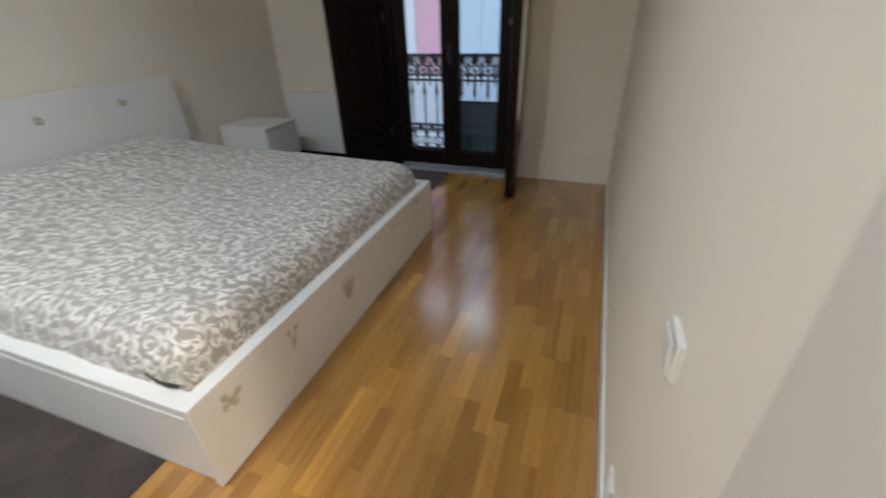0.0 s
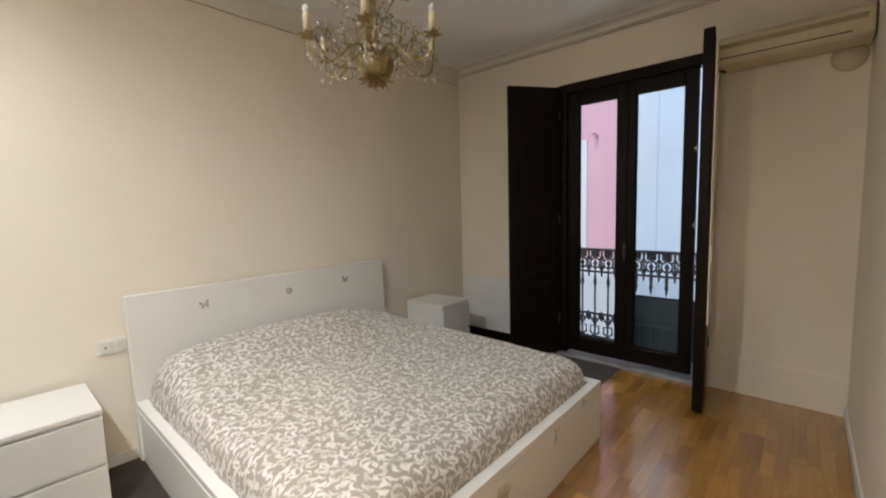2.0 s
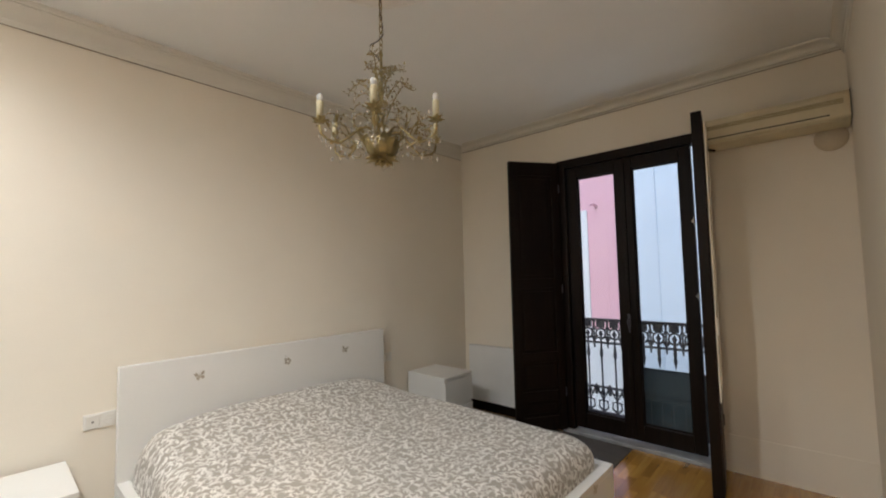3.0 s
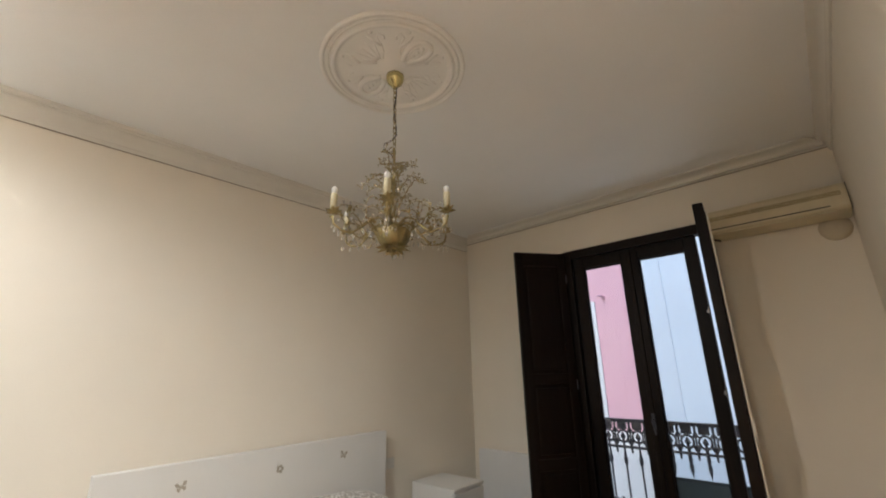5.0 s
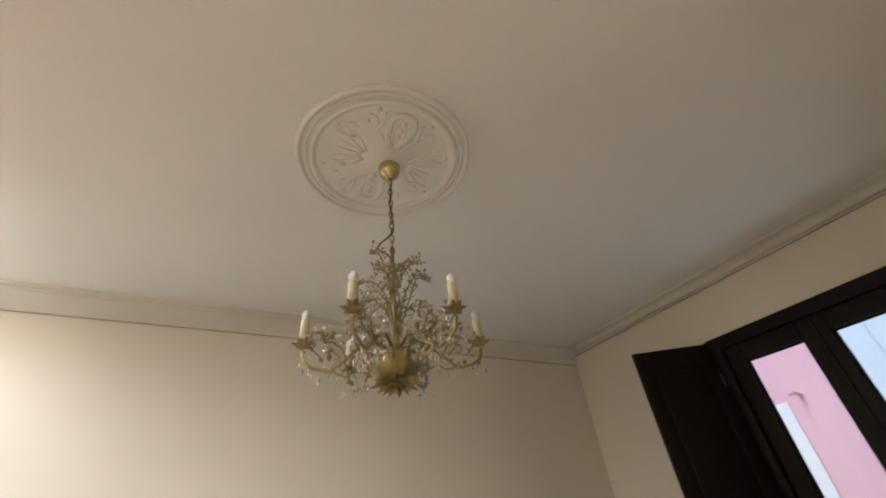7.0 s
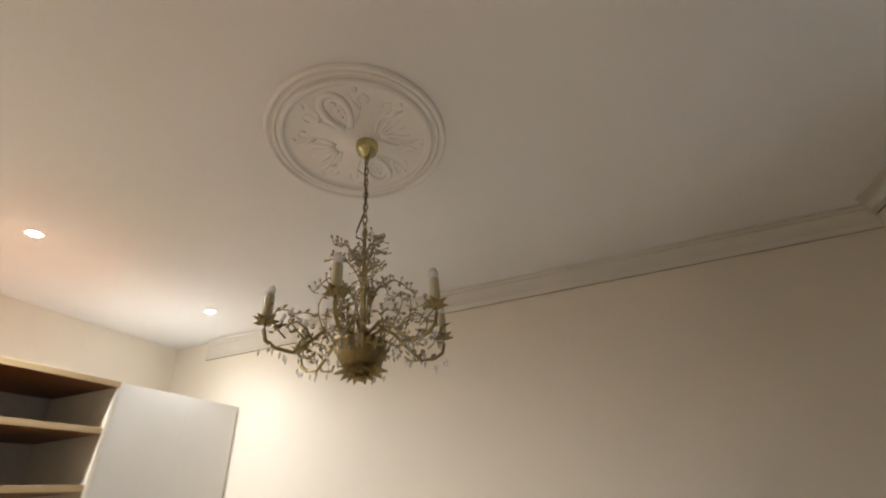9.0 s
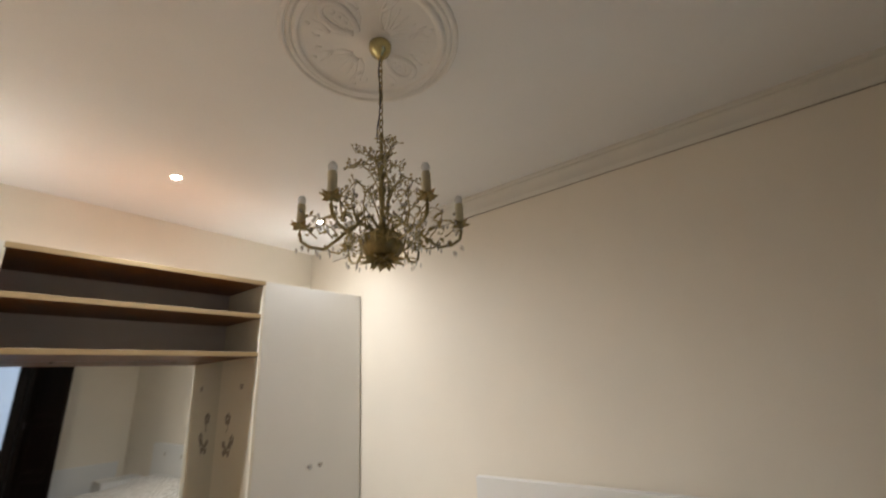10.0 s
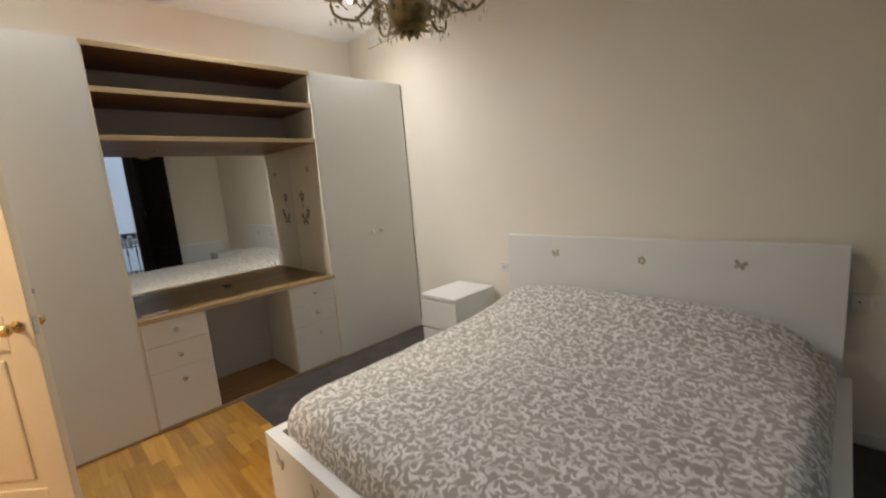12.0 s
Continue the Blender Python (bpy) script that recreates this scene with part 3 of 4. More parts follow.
def make_pale_house():
    h = thing("pale_house", pose(0, 7.0, -4.0), "pale blue-white rendered house across the street", "house")
    bm = bmesh.new()
    box(bm, 0.75, -0.06, 0, 1.27, 3, 11.0)
    box(bm, 1.275, -0.075, 0, 9, 3, 11.0)
    part("wall", bm, PALE, h)
    bm = bmesh.new()
    box(bm, 0.72, -0.3, 11.0, 9.1, 3, 11.2, 0.03)
    part("roof", bm, STONE, h)
    b = bmesh.new()
    tube(b, [(1.27, -0.085, 0), (1.27, -0.085, 11)], 0.012, 6)
    part("seam_cover", b, PALE, h)


make_pink_house()
make_pale_house()


# ---- built-in wardrobe along the south wall ----
FY, WT = -0.578, 2.385        # its front and its top
NX0, NX1 = 0.945, 2.32        # the open middle bay


def knob(bm, x, y, z, r=0.016):
    lathe_at = bmesh.new()
    lathe(lathe_at, [(0, 0), (0.011, 0), (0.012, 0.004), (0.006, 0.007), (0.006, 0.014), (r, 0.02), (r * 1.02, 0.026), (r * 0.6, 0.032), (0, 0.033)], 14)
    bmesh.ops.transform(lathe_at, matrix=Matrix.Translation((x, y, z)) @ Matrix.Rotation(radians(-90), 4, "X"), verts=lathe_at.verts)
    me = bpy.data.meshes.new("tmp")
    lathe_at.to_mesh(me)
    lathe_at.free()
    bm.from_mesh(me)
    bpy.data.meshes.remove(me)


def make_cupboard(x0, x1, mid, knobs, label):
    c = thing("wardrobe", pose(0, 0, 0), label, "wardrobe", "wardrobe units")
    body = bmesh.new()
    for q in ((x0, BY + 0.004, 0.035, x0 + 0.018, FY - 0.02, WT), (x1 - 0.018, BY + 0.004, 0.035, x1, FY - 0.02, WT),
              (x0 + 0.018, BY + 0.004, WT - 0.018, x1 - 0.018, FY - 0.02, WT), (x0 + 0.018, BY + 0.004, 0.035, x1 - 0.018, FY - 0.02, 0.055), (x0 + 0.018, BY + 0.004, 0.055, x1 - 0.018, BY + 0.01, WT - 0.018)):
        box(body, *q)
    part("body", body, MELAMINE, c)
    block("plinth", (x0, FY - 0.04, -0.01, x1, FY - 0.006, 0.012), EDGE_WOOD, c, "pale wood plinth strip")
    for a, b in ((x0 + 0.003, mid - 0.0002), (mid + 0.0002, x1 - 0.003)):
        d = block("door", (a, FY - 0.018, 0.014, b, FY, WT - 0.002), MELAMINE, c)
        kx = b - 0.045 if b < mid else a + 0.045
        if knobs:
            k = bmesh.new()
            knob(k, kx, FY, 1.054)
            part("knob", k, CHROME, d, "small chrome knob", smooth=True)
    e = bmesh.new()
    box(e, x0, FY - 0.016, 0.014, x0 + 0.0025, FY + 0.0015, WT)
    box(e, x1 - 0.0025, FY - 0.016, 0.014, x1, FY + 0.0015, WT)
    part("edging", e, CREAM_EDGE, c, "cream edge banding")
    return c


make_cupboard(0.016, NX0, 0.463, True, "tall white melamine wardrobe with two doors and chrome knobs")
make_cupboard(NX1, RX - 0.006, 2.776, True, "tall white melamine wardrobe behind the open door")

bay = thing("shelf_bay", pose(0, 0, 0), "open wood-veneered shelf bay between the wardrobes", "shelf unit")
IY = -1.085
for nm, q, mt in (("top_board", (NX0 + 0.001, IY, WT - 0.032, NX1 - 0.001, FY, WT - 0.002), SHELF_WOOD), ("shelf", (NX0 + 0.019, IY, 2.107, NX1 - 0.008, FY - 0.004, 2.137), SHELF_WOOD),
                  ("shelf", (NX0 + 0.019, IY, 1.838, NX1 - 0.008, FY - 0.004, 1.868), SHELF_WOOD)):
    o = block(nm, q, mt, bay)
    block("edge", (q[0], q[4], q[2], q[3], q[4] + 0.004, q[5]), EDGE_WOOD, o, "pale wooden front edge", bevel=0.001)
for q in ((NX0 + 0.001, IY, 0.0195, NX0 + 0.018, FY - 0.004, WT - 0.033), (NX1 - 0.007, IY, 0.0195, NX1 - 0.001, FY - 0.004, WT - 0.033)):
    block("side_panel", q, NICHE, bay)
    block("edge", (q[0], FY - 0.0035, 0.04, q[3], FY + 0.001, WT - 0.034), CREAM_EDGE, bay, "cream edge banding")
block("back_panel", (NX0 + 0.001, BY + 0.012, -0.01, NX1 - 0.001, IY - 0.001, WT - 0.003), SHADED_BACK, bay)
block("base_board", (NX0 + 0.001, IY, -0.01, NX1 - 0.001, FY - 0.012, 0.019), OAK_PLAIN, bay)
block("plinth", (NX0 + 0.001, FY - 0.011, -0.01, NX1 - 0.001, FY - 0.002, 0.021), EDGE_WOOD, bay, "pale wood plinth strip")

mir = thing("wall_mirror", pose(0, 0, 0), "large frameless mirror above the dressing table", "mirror")
block("mirror_glass", (NX0 + 0.019, IY + 0.001, 0.7525, NX1 - 0.008, IY + 0.006, 1.836), MIRROR, mir)
for x in (1.3, 1.95):
    block("clip", (x, IY + 0.0062, 1.822, x + 0.02, IY + 0.010, 1.8375), CHROME, mir, bevel=0.001)

desk = thing("dressing_table_top", pose(0, 0, 0), "brown wood-veneered dressing table top with pale edge", "worktop")
block("board", (NX0 + 0.019, IY + 0.001, 0.724, NX1 - 0.008, FY + 0.012, 0.752), DESK_WOOD, desk)
block("edge", (NX0 + 0.004, FY + 0.0125, 0.722, NX1 - 0.004, FY + 0.018, 0.753), EDGE_WOOD, desk, "pale wooden front edge", bevel=0.0015)


def make_drawers(x0, x1, kx):
    c = thing("drawer_unit", pose(0, 0, 0), "white three-drawer pedestal with chrome knobs under the table top", "drawers", "drawer pedestals")
    b = bmesh.new()
    box(b, x0, IY + 0.012, 0.0195, x0 + 0.016, FY - 0.02, 0.722)
    box(b, x1 - 0.016, IY + 0.012, 0.0195, x1, FY - 0.02, 0.722)
    box(b, x0 + 0.016, IY + 0.012, 0.0195, x1 - 0.016, FY - 0.02, 0.053)
    box(b, x0 + 0.016, IY + 0.012, 0.053, x1 - 0.016, IY + 0.028, 0.722)
    part("body", b, MELAMINE, c)
    for (a, d), kz in zip(((0.562, 0.719), (0.393, 0.5595), (0.024, 0.3905)), (0.647, 0.478, 0.31)):
        f = block("drawer_front", (x0 + 0.002, FY - 0.018, a, x1 - 0.002, FY, d), MELAMINE, c, bevel=0.0015)
        k = bmesh.new()
        knob(k, kx, FY, kz)
        part("knob", k, CHROME, f, "small chrome knob", smooth=True)


make_drawers(NX0 + 0.02, 1.352, 1.144)
make_drawers(1.94, NX1 - 0.009, 2.129)

sh = thing("paper_sheet", pose(2.2, -0.69, 0.7525, 0, 0, 4), "small white paper strip on the table top", "paper")
block("sheet", (-0.075, -0.022, 0, 0.075, 0.022, 0.0015), PAPER, sh)
g = bmesh.new()
lathe(g, [(0, 0.752), (0.028, 0.752), (0.03, 0.756), (0.02, 0.759), (0, 0.759)], 20, 1.63, -1.05)
tagged(part("cable_grommet", g, BLACK, smooth=True), "round black cable grommet in the table top", "grommet")


def butterfly(bm, size):
    """A flat butterfly in the xz plane."""
    for s in (-1, 1):
        for pts in ([(0.03, 0.0), (0.25, 0.42), (0.5, 0.38), (0.42, 0.1), (0.05, -0.03)], [(0.03, -0.04), (0.36, -0.02), (0.38, -0.24), (0.2, -0.4), (0.03, -0.12)]):
            a = [bm.verts.new((s * x * size, -0.0006, z * size)) for x, z in pts]
            b = [bm.verts.new((s * x * size, 0.0006, z * size)) for x, z in pts]
            bm.faces.new(a)
            bm.faces.new(b[::-1])
            for i in range(len(a)):
                j = (i + 1) % len(a)
                bm.faces.new((a[i], b[i], b[j], a[j]))
    box(bm, -0.02 * size, -0.001, -0.22 * size, 0.02 * size, 0.001, 0.2 * size)


def flower(bm, size):
    """A flat sprig of petals in the xz plane."""
    for k in range(5):
        an = k * 2 * math.pi / 5 + 0.3
        c = Vector((math.cos(an) * 0.22, 0, 0.2 + math.sin(an) * 0.22)) * size
        bmesh.ops.create_cone(bm, cap_ends=True, segments=9, radius1=0.14 * size, radius2=0.14 * size, depth=0.0012, matrix=Matrix.Translation(c) @ Matrix.Rotation(radians(90), 4, "X"))
    tube(bm, [(0, 0, 0), (0.06 * size, 0, -0.3 * size), (-0.02 * size, 0, -0.55 * size)], 0.02 * size, 5, 1, 0.1)
    leaf(bm, (0.03 * size, 0, -0.2 * size), (0.28 * size, 0, -0.12 * size), 0.1 * size)


def sprig(bm, size):
    """A flat upright bunch of narrow leaves in the xz plane."""
    for k in range(-2, 3):
        h = 0.42 - 0.05 * abs(k)
        pts = [(0.05 * k, -h), (0.12 * k + 0.06, -0.05), (0.16 * k + 0.03, h), (0.12 * k - 0.06, 0.08)]
        a = [bm.verts.new((x * size, -0.0006 - 0.0002 * k, z * size)) for x, z in pts]
        b = [bm.verts.new((x * size, 0.0006, z * size)) for x, z in pts]
        bm.faces.new(a)
        bm.faces.new(b[::-1])
        for i in range(4):
            bm.faces.new((a[i], b[i], b[(i + 1) % 4], a[(i + 1) % 4]))


def twig(bm, size):
    """A flat forked stem with two round buds in the xz plane."""
    for s, z in ((-1, 0.38), (1, 0.42)):
        bmesh.ops.create_cone(bm, cap_ends=True, segments=10, radius1=0.13 * size, radius2=0.13 * size, depth=0.0012, matrix=Matrix.Translation((s * 0.22 * size, 0, z * size)) @ Matrix.Rotation(radians(90), 4, "X"))
        tube(bm, [(s * 0.2 * size, 0, 0.3 * size), (s * 0.08 * size, 0, 0.05 * size), (0, 0, -0.5 * size)], 0.03 * size, 5, 1, 0.08)
    leaf(bm, (0, 0, -0.25 * size), (0.22 * size, 0, -0.05 * size), 0.14 * size)


# butterfly and flower stickers inside the bay
for y, z, sz, kind in ((-0.905, 1.22, 0.13, 0), (-0.92, 1.40, 0.12, 1), (-0.765, 1.64, 0.05, 0), (-0.84, 1.27, 0.09, 1)):
    bm = bmesh.new()
    (flower if kind else butterfly)(bm, sz)
    tagged(part("wall_sticker", bm, STICKER_DARK, at=pose(NX0 + 0.0196, y, z, 0, 0, 90)), "bronze butterfly and flower sticker on the bay's side", "sticker", "bay stickers")


# ---- bed ----
BX1, BY0, BY1, RZ = 2.083, 0.613, 2.557, 0.365


def make_bed():
    b = thing("bed", pose(0, 0, 0.005), "white lacquered double bed frame with butterfly stickers", "bed")
    t = 0.03
    h = bmesh.new()
    box(h, 0.035, BY0, 0, 0.085, BY1 - 0.035, 0.998, 0.003)
    part("headboard", h, WHITE, b)
    for a, c in ((BY0, BY0 + t), (BY1 - t, BY1)):
        r = bmesh.new()
        ia, ic = (0.012, -0.028) if a < 1 else (-0.028, 0.012)
        box(r, 0.086, a + ia, 0, BX1 - t, c - ic, RZ - 0.072, 0.002)
        mo = bmesh.new()
        box(mo, 0.086, a + (0.001 if a < 1 else -0.02), RZ - 0.0645, BX1 - t, c - (-0.02 if a < 1 else 0.001), RZ - 0.0435, 0.002)
        part("rail_moulding", mo, WHITE, b)
        co = bmesh.new()
        box(co, 0.086, a + (0.024 if a < 1 else -0.021), RZ - 0.0715, BX1 - t, c - (-0.021 if a < 1 else 0.024), RZ - 0.0335)
        part("rail_core", co, WHITE, b)
        ya, yb = (a, a + 0.062) if a < 1 else (c - 0.062, c)
        tb = bmesh.new()
        box(tb, 0.086, ya, RZ - 0.033, BX1, yb, RZ, 0.002)
        part("rail_top", tb, WHITE, b)
        part("side_rail", r, WHITE, b)
    f = bmesh.new()
    box(f, BX1 - t, BY0 + 0.001, 0, BX1, BY1 - 0.001, RZ - 0.0335, 0.002)
    box(f, BX1 - 0.055, BY0 + 0.0625, RZ - 0.033, BX1, BY1 - 0.0625, RZ, 0.002)
    part("footboard", f, WHITE, b)
    s = bmesh.new()
    box(s, 0.086, BY0 + 0.0585, 0.12, BX1 - t, BY1 - 0.0585, 0.17)
    part("slatted_base", s, EDGE_WOOD, b)
    for i, (y, z, sz) in enumerate(((1.023, 0.873, 0.062), (1.602, 0.88, 0.06), (2.106, 0.877, 0.062))):
        k = bmesh.new()
        if i == 1:
            flower(k, 0.075)
        else:
            butterfly(k, sz)
        part("sticker", k, STICKER, b, "bronze butterfly sticker", at=pose(0.0862, y, z, 0, (-12, 160, 14)[i], 90))
    for y, z, sz, draw, tilt in ((0.745, 0.275, 0.085, butterfly, 20), (1.06, 0.265, 0.095, twig, 8), (1.46, 0.235, 0.15, sprig, 14), (1.945, 0.285, 0.085, twig, 20), (2.29, 0.33, 0.055, butterfly, 20)):
        k = bmesh.new()
        draw(k, sz)
        part("sticker", k, STICKER_PALE, b, "pale bronze flower sticker", at=pose(BX1 + 0.0022, y, z - 0.005, 0, tilt, 90))
    return b


make_bed()


def make_mattress():
    x0, x1, y0, y1 = 0.09, 2.028, 0.665, 2.505
    cx, cy = (x0 + x1) / 2, (y0 + y1) / 2
    hx, hy = (x1 - x0) / 2, (y1 - y0) / 2
    bm = bmesh.new()
    n, loops = 200, []
    cloth = {}
    prof = [(0.012, 0.18), (0.0, 0.26), (-0.004, 0.33), (0.0, 0.38)]
    prof += [(0.11 * (1 - math.cos(a)), 0.40 + 0.125 * math.sin(a)) for a in [k / 8 * math.pi / 2 for k in range(9)]]
    prof += [(0.11 + k * 0.04, 0.525) for k in range(1, 20)]

    def top(x, y, z, w):
        head = math.exp(-((x - 0.16) / 0.42) ** 2) * max(0.0, 1 - abs((y - 1.52) / 0.92) ** 5)
        z += w * (0.15 * head + 0.012 * math.sin((x - x0) / (x1 - x0) * math.pi))
        z += 0.010 * noise.noise((x * 2.2, y * 2.2, 0.3)) + 0.004 * noise.noise((x * 7, y * 7, 1.7))
        return z

    for num, (inset, z) in enumerate(prof):
        # length of cloth from the edge of the flat top down to this ring
        run_down = sum(math.dist(p, q) for p, q in zip(prof[num:12], prof[num + 1:13]))
        lx, ly = hx - inset, hy - inset
        r = max(0.02, 0.10 - inset * 0.3)
        ring = []
        per = [(lx - r, ly - r)]
        sx, sy, q = 2 * (lx - r), 2 * (ly - r), math.pi * r / 2
        total = 2 * (sx + sy) + 4 * q
        for i in range(n):
            d = total * i / n
            for side in range(4):
                run = sy if side % 2 == 0 else sx
                ang = side * math.pi / 2
                corner = [(lx - r, -(ly - r)), (lx - r, ly - r), (-(lx - r), ly - r), (-(lx - r), -(ly - r))]
                if d <= run:
                    ox, oy = corner[side]
                    px, py = ox + r * math.cos(ang) - math.sin(ang) * d, oy + r * math.sin(ang) + math.cos(ang) * d
                    aa = ang
                    break
                d -= run
                if d <= q:
                    ox, oy = corner[(side + 1) % 4]
                    aa = ang + d / r
                    px, py = ox + r * math.cos(aa), oy + r * math.sin(aa)
                    break
                d -= q
            wob = 0.006 * noise.noise(((cx + px) * 9, (cy + py) * 9, z * 4)) if z < 0.52 else 0
            x, y = cx + px * (1 + wob), cy + py * (1 + wob)
            w = max(0.0, min(1.0, (z - 0.40) / 0.12))
            ring.append(bm.verts.new((x, y, top(x, y, z, w) if w > 0 else z)))
            fall = max(0.0, run_down - (0.11 - inset)) if num < 12 else 0.0
            cloth[ring[-1]] = (x + math.cos(aa) * fall, y + math.sin(aa) * fall)
        loops.append(ring)
    for a, b in zip(loops, loops[1:]):
        for i in range(n):
            bm.faces.new((a[i], a[(i + 1) % n], b[(i + 1) % n], b[i]))
    bm.faces.new(loops[-1])
    bm.faces.new(loops[0][::-1])
    bmesh.ops.triangulate(bm, faces=[f for f in bm.faces if len(f.verts) > 4])
    uv = bm.loops.layers.uv.new("cloth")
    for f in bm.faces:
        for lp in f.loops:
            lp[uv].uv = cloth[lp.vert]
    m = thing("mattress", pose(0, 0, 0), "thick mattress in a grey cotton cover with pale scrolling leaves", "mattress")
    part("cover", bm, DAMASK, m, smooth=True)
    # thin black strip low on the cover, near the foot corner
    strip_bm = bmesh.new()
    tube(strip_bm, [(1.88, 0.669, 0.41), (1.93, 0.664, 0.393), (1.965, 0.664, 0.385), (1.99, 0.675, 0.378)], 0.008, 5, 1, 0.5)
    part("care_label", strip_bm, BLACK, m, "small black strip at the mattress corner")


make_mattress()


def make_nightstand(m, label):
    """A low two-drawer chest; local x is its depth, y its width."""
    c = thing("nightstand", m, label, "nightstand", "nightstands")
    D, Wd, H = 0.48, 0.39, 0.55
    b = bmesh.new()
    box(b, 0, 0, 0, D - 0.02, 0.018, H - 0.022, 0.0015)
    box(b, 0, Wd - 0.018, 0, D - 0.02, Wd, H - 0.022, 0.0015)
    box(b, 0, 0.018, 0.02, 0.01, Wd - 0.018, H - 0.022)
    box(b, 0.01, 0.018, 0.02, D - 0.021, Wd - 0.018, 0.04)
    part("body", b, WHITE, c)
    block("top", (0, -0.001, H - 0.0215, D, Wd + 0.001, H), WHITE, c, bevel=0.002)
    for z0, z1 in ((0.045, 0.265), (0.285, H - 0.04)):
        f = bmesh.new()
        box(f, D - 0.019, 0.002, z0, D, Wd - 0.002, z1, 0.002)
        box(f, D - 0.03, 0.02, z1 - 0.012, D - 0.02, Wd - 0.02, z1 + 0.012)
        part("drawer_front", f, WHITE, c)
    block("base_rail", (D - 0.03, 0.019, 0.0, D - 0.022, Wd - 0.019, 0.04), WHITE, c)
    return c


make_nightstand(pose(0.04, 0.015, 0.005), "white lacquered two-drawer nightstand between bed and wardrobe")
make_nightstand(pose(0.035, 2.862, 0.005), "white lacquered two-drawer nightstand beside the radiator")

# ---- radiator ----
rad = thing("radiator", pose(0.10, WY - 0.075, 0), "flat white enamelled panel radiator on the window wall", "radiator")
bm = bmesh.new()
box(bm, 0, 0, 0.105, 0.78, 0.045, 0.70, 0.012, 3)
part("panel", bm, RADIATOR, rad)
for x in (0.1, 0.66):
    block("bracket", (x, 0.045, 0.2, x + 0.03, 0.075, 0.6), RADIATOR, rad)
bm = bmesh.new()
for k in range(22):
    box(bm, 0.03 + k * 0.033, 0.006, 0.7, 0.05 + k * 0.033, 0.039, 0.7035)
part("grille", bm, RADIATOR, rad)
bm = bmesh.new()
tube(bm, [(0.70, 0.022, 0.11), (0.70, 0.022, -0.01)], 0.009, 8)
part("pipe", bm, RADIATOR, rad)

# ---- air conditioner ----
ac = thing("air_conditioner", pose(2.44, WY, 2.345), "old yellowed split air conditioner on the window wall", "air conditioner")
bm = bmesh.new()
L, D, H = 0.795, 0.215, 0.228
prof = [(0, 0.03), (-0.06, 0.026), (-0.15, 0.036), (-0.20, 0.048), (-D, 0.060), (-D, 0.185), (-0.195, 0.218), (-0.15, H), (0, H)]
ra = [[bm.verts.new((x, y, z)) for y, z in prof] for x in (0, L)]
for k in range(len(prof)):
    j = (k + 1) % len(prof)
    bm.faces.new((ra[0][k], ra[0][j], ra[1][j], ra[1][k]))
bm.faces.new(ra[0][::-1])
bm.faces.new(ra[1])
bmesh.ops.bevel(bm, geom=[e for e in bm.edges], offset=0.005, segments=2, affect="EDGES")
part("casing", bm, AC_PLASTIC, ac)
for a, b in ((0.03, 0.765),):
    q = bmesh.new()
    for k in range(4):
        box(q, a, -D - 0.002, 0.138 + k * 0.008, b, -D + 0.004, 0.143 + k * 0.008)
    part("intake_grille", q, AC_DARK, ac)
block("outlet_slot", (0.05, -D - 0.001, 0.072, 0.70, -D + 0.012, 0.080), BLACK, ac)
q = bmesh.new()
box(q, 0.04, -0.200, 0.040, 0.72, -0.150, 0.047, 0.002)
part("louvre", q, AC_PLASTIC, ac)
q = bmesh.new()
tube(q, [(0.035, -0.15, 0.040), (0.04, -0.165, 0.012), (0.065, -0.17, 0.004), (0.085, -0.17, -0.006)], 0.008, 7)
part("drain_stub", q, BLACK, ac, "short dark drain hose")
block("end_gap", (L + 0.0005, -D + 0.01, 0.05, L + 0.003, -0.01, H - 0.01), BLACK, ac)
bm = bmesh.new()
lathe(bm, [(0.086, 0), (0.086, 0.008), (0.078, 0.02), (0.05, 0.034), (0.02, 0.04), (0, 0.041)], 36)
bmesh.ops.transform(bm, matrix=Matrix.Translation((3.145, WY, 2.325)) @ Matrix.Rotation(radians(90), 4, "X"), verts=bm.verts)
tagged(part("wall_patch", bm, surface("old_cream_plastic", (0.62, 0.53, 0.39), 0.6, vary=0.04, large=9, bump=0.05), smooth=True), "round domed cream cover plate below the air conditioner", "cover plate")

# ---- room door, its casing and the hall behind ----
bm = bmesh.new()
for q in ((DY1, 0, DY1 + 0.14, DZ1 + 0.12), (DY0 - 0.03, 0, DY0, DZ1 + 0.12), (DY0, DZ1, DY1, DZ1 + 0.12)):
    box(bm, RX - 0.014, q[0], q[1] - 0.01 if q[1] == 0 else q[1], RX, q[2], q[3], 0.003)
box(bm, RX, DY1 - 0.02, -0.01, RX + T, DY1, DZ1)
box(bm, RX, DY0, -0.01, RX + T, DY0 + 0.02, DZ1)
box(bm, RX, DY0 + 0.02, DZ1 - 0.02, RX + T, DY1 - 0.02, DZ1)
setting("trim_door", bm, CASING, "cream painted door casing", "door casing")


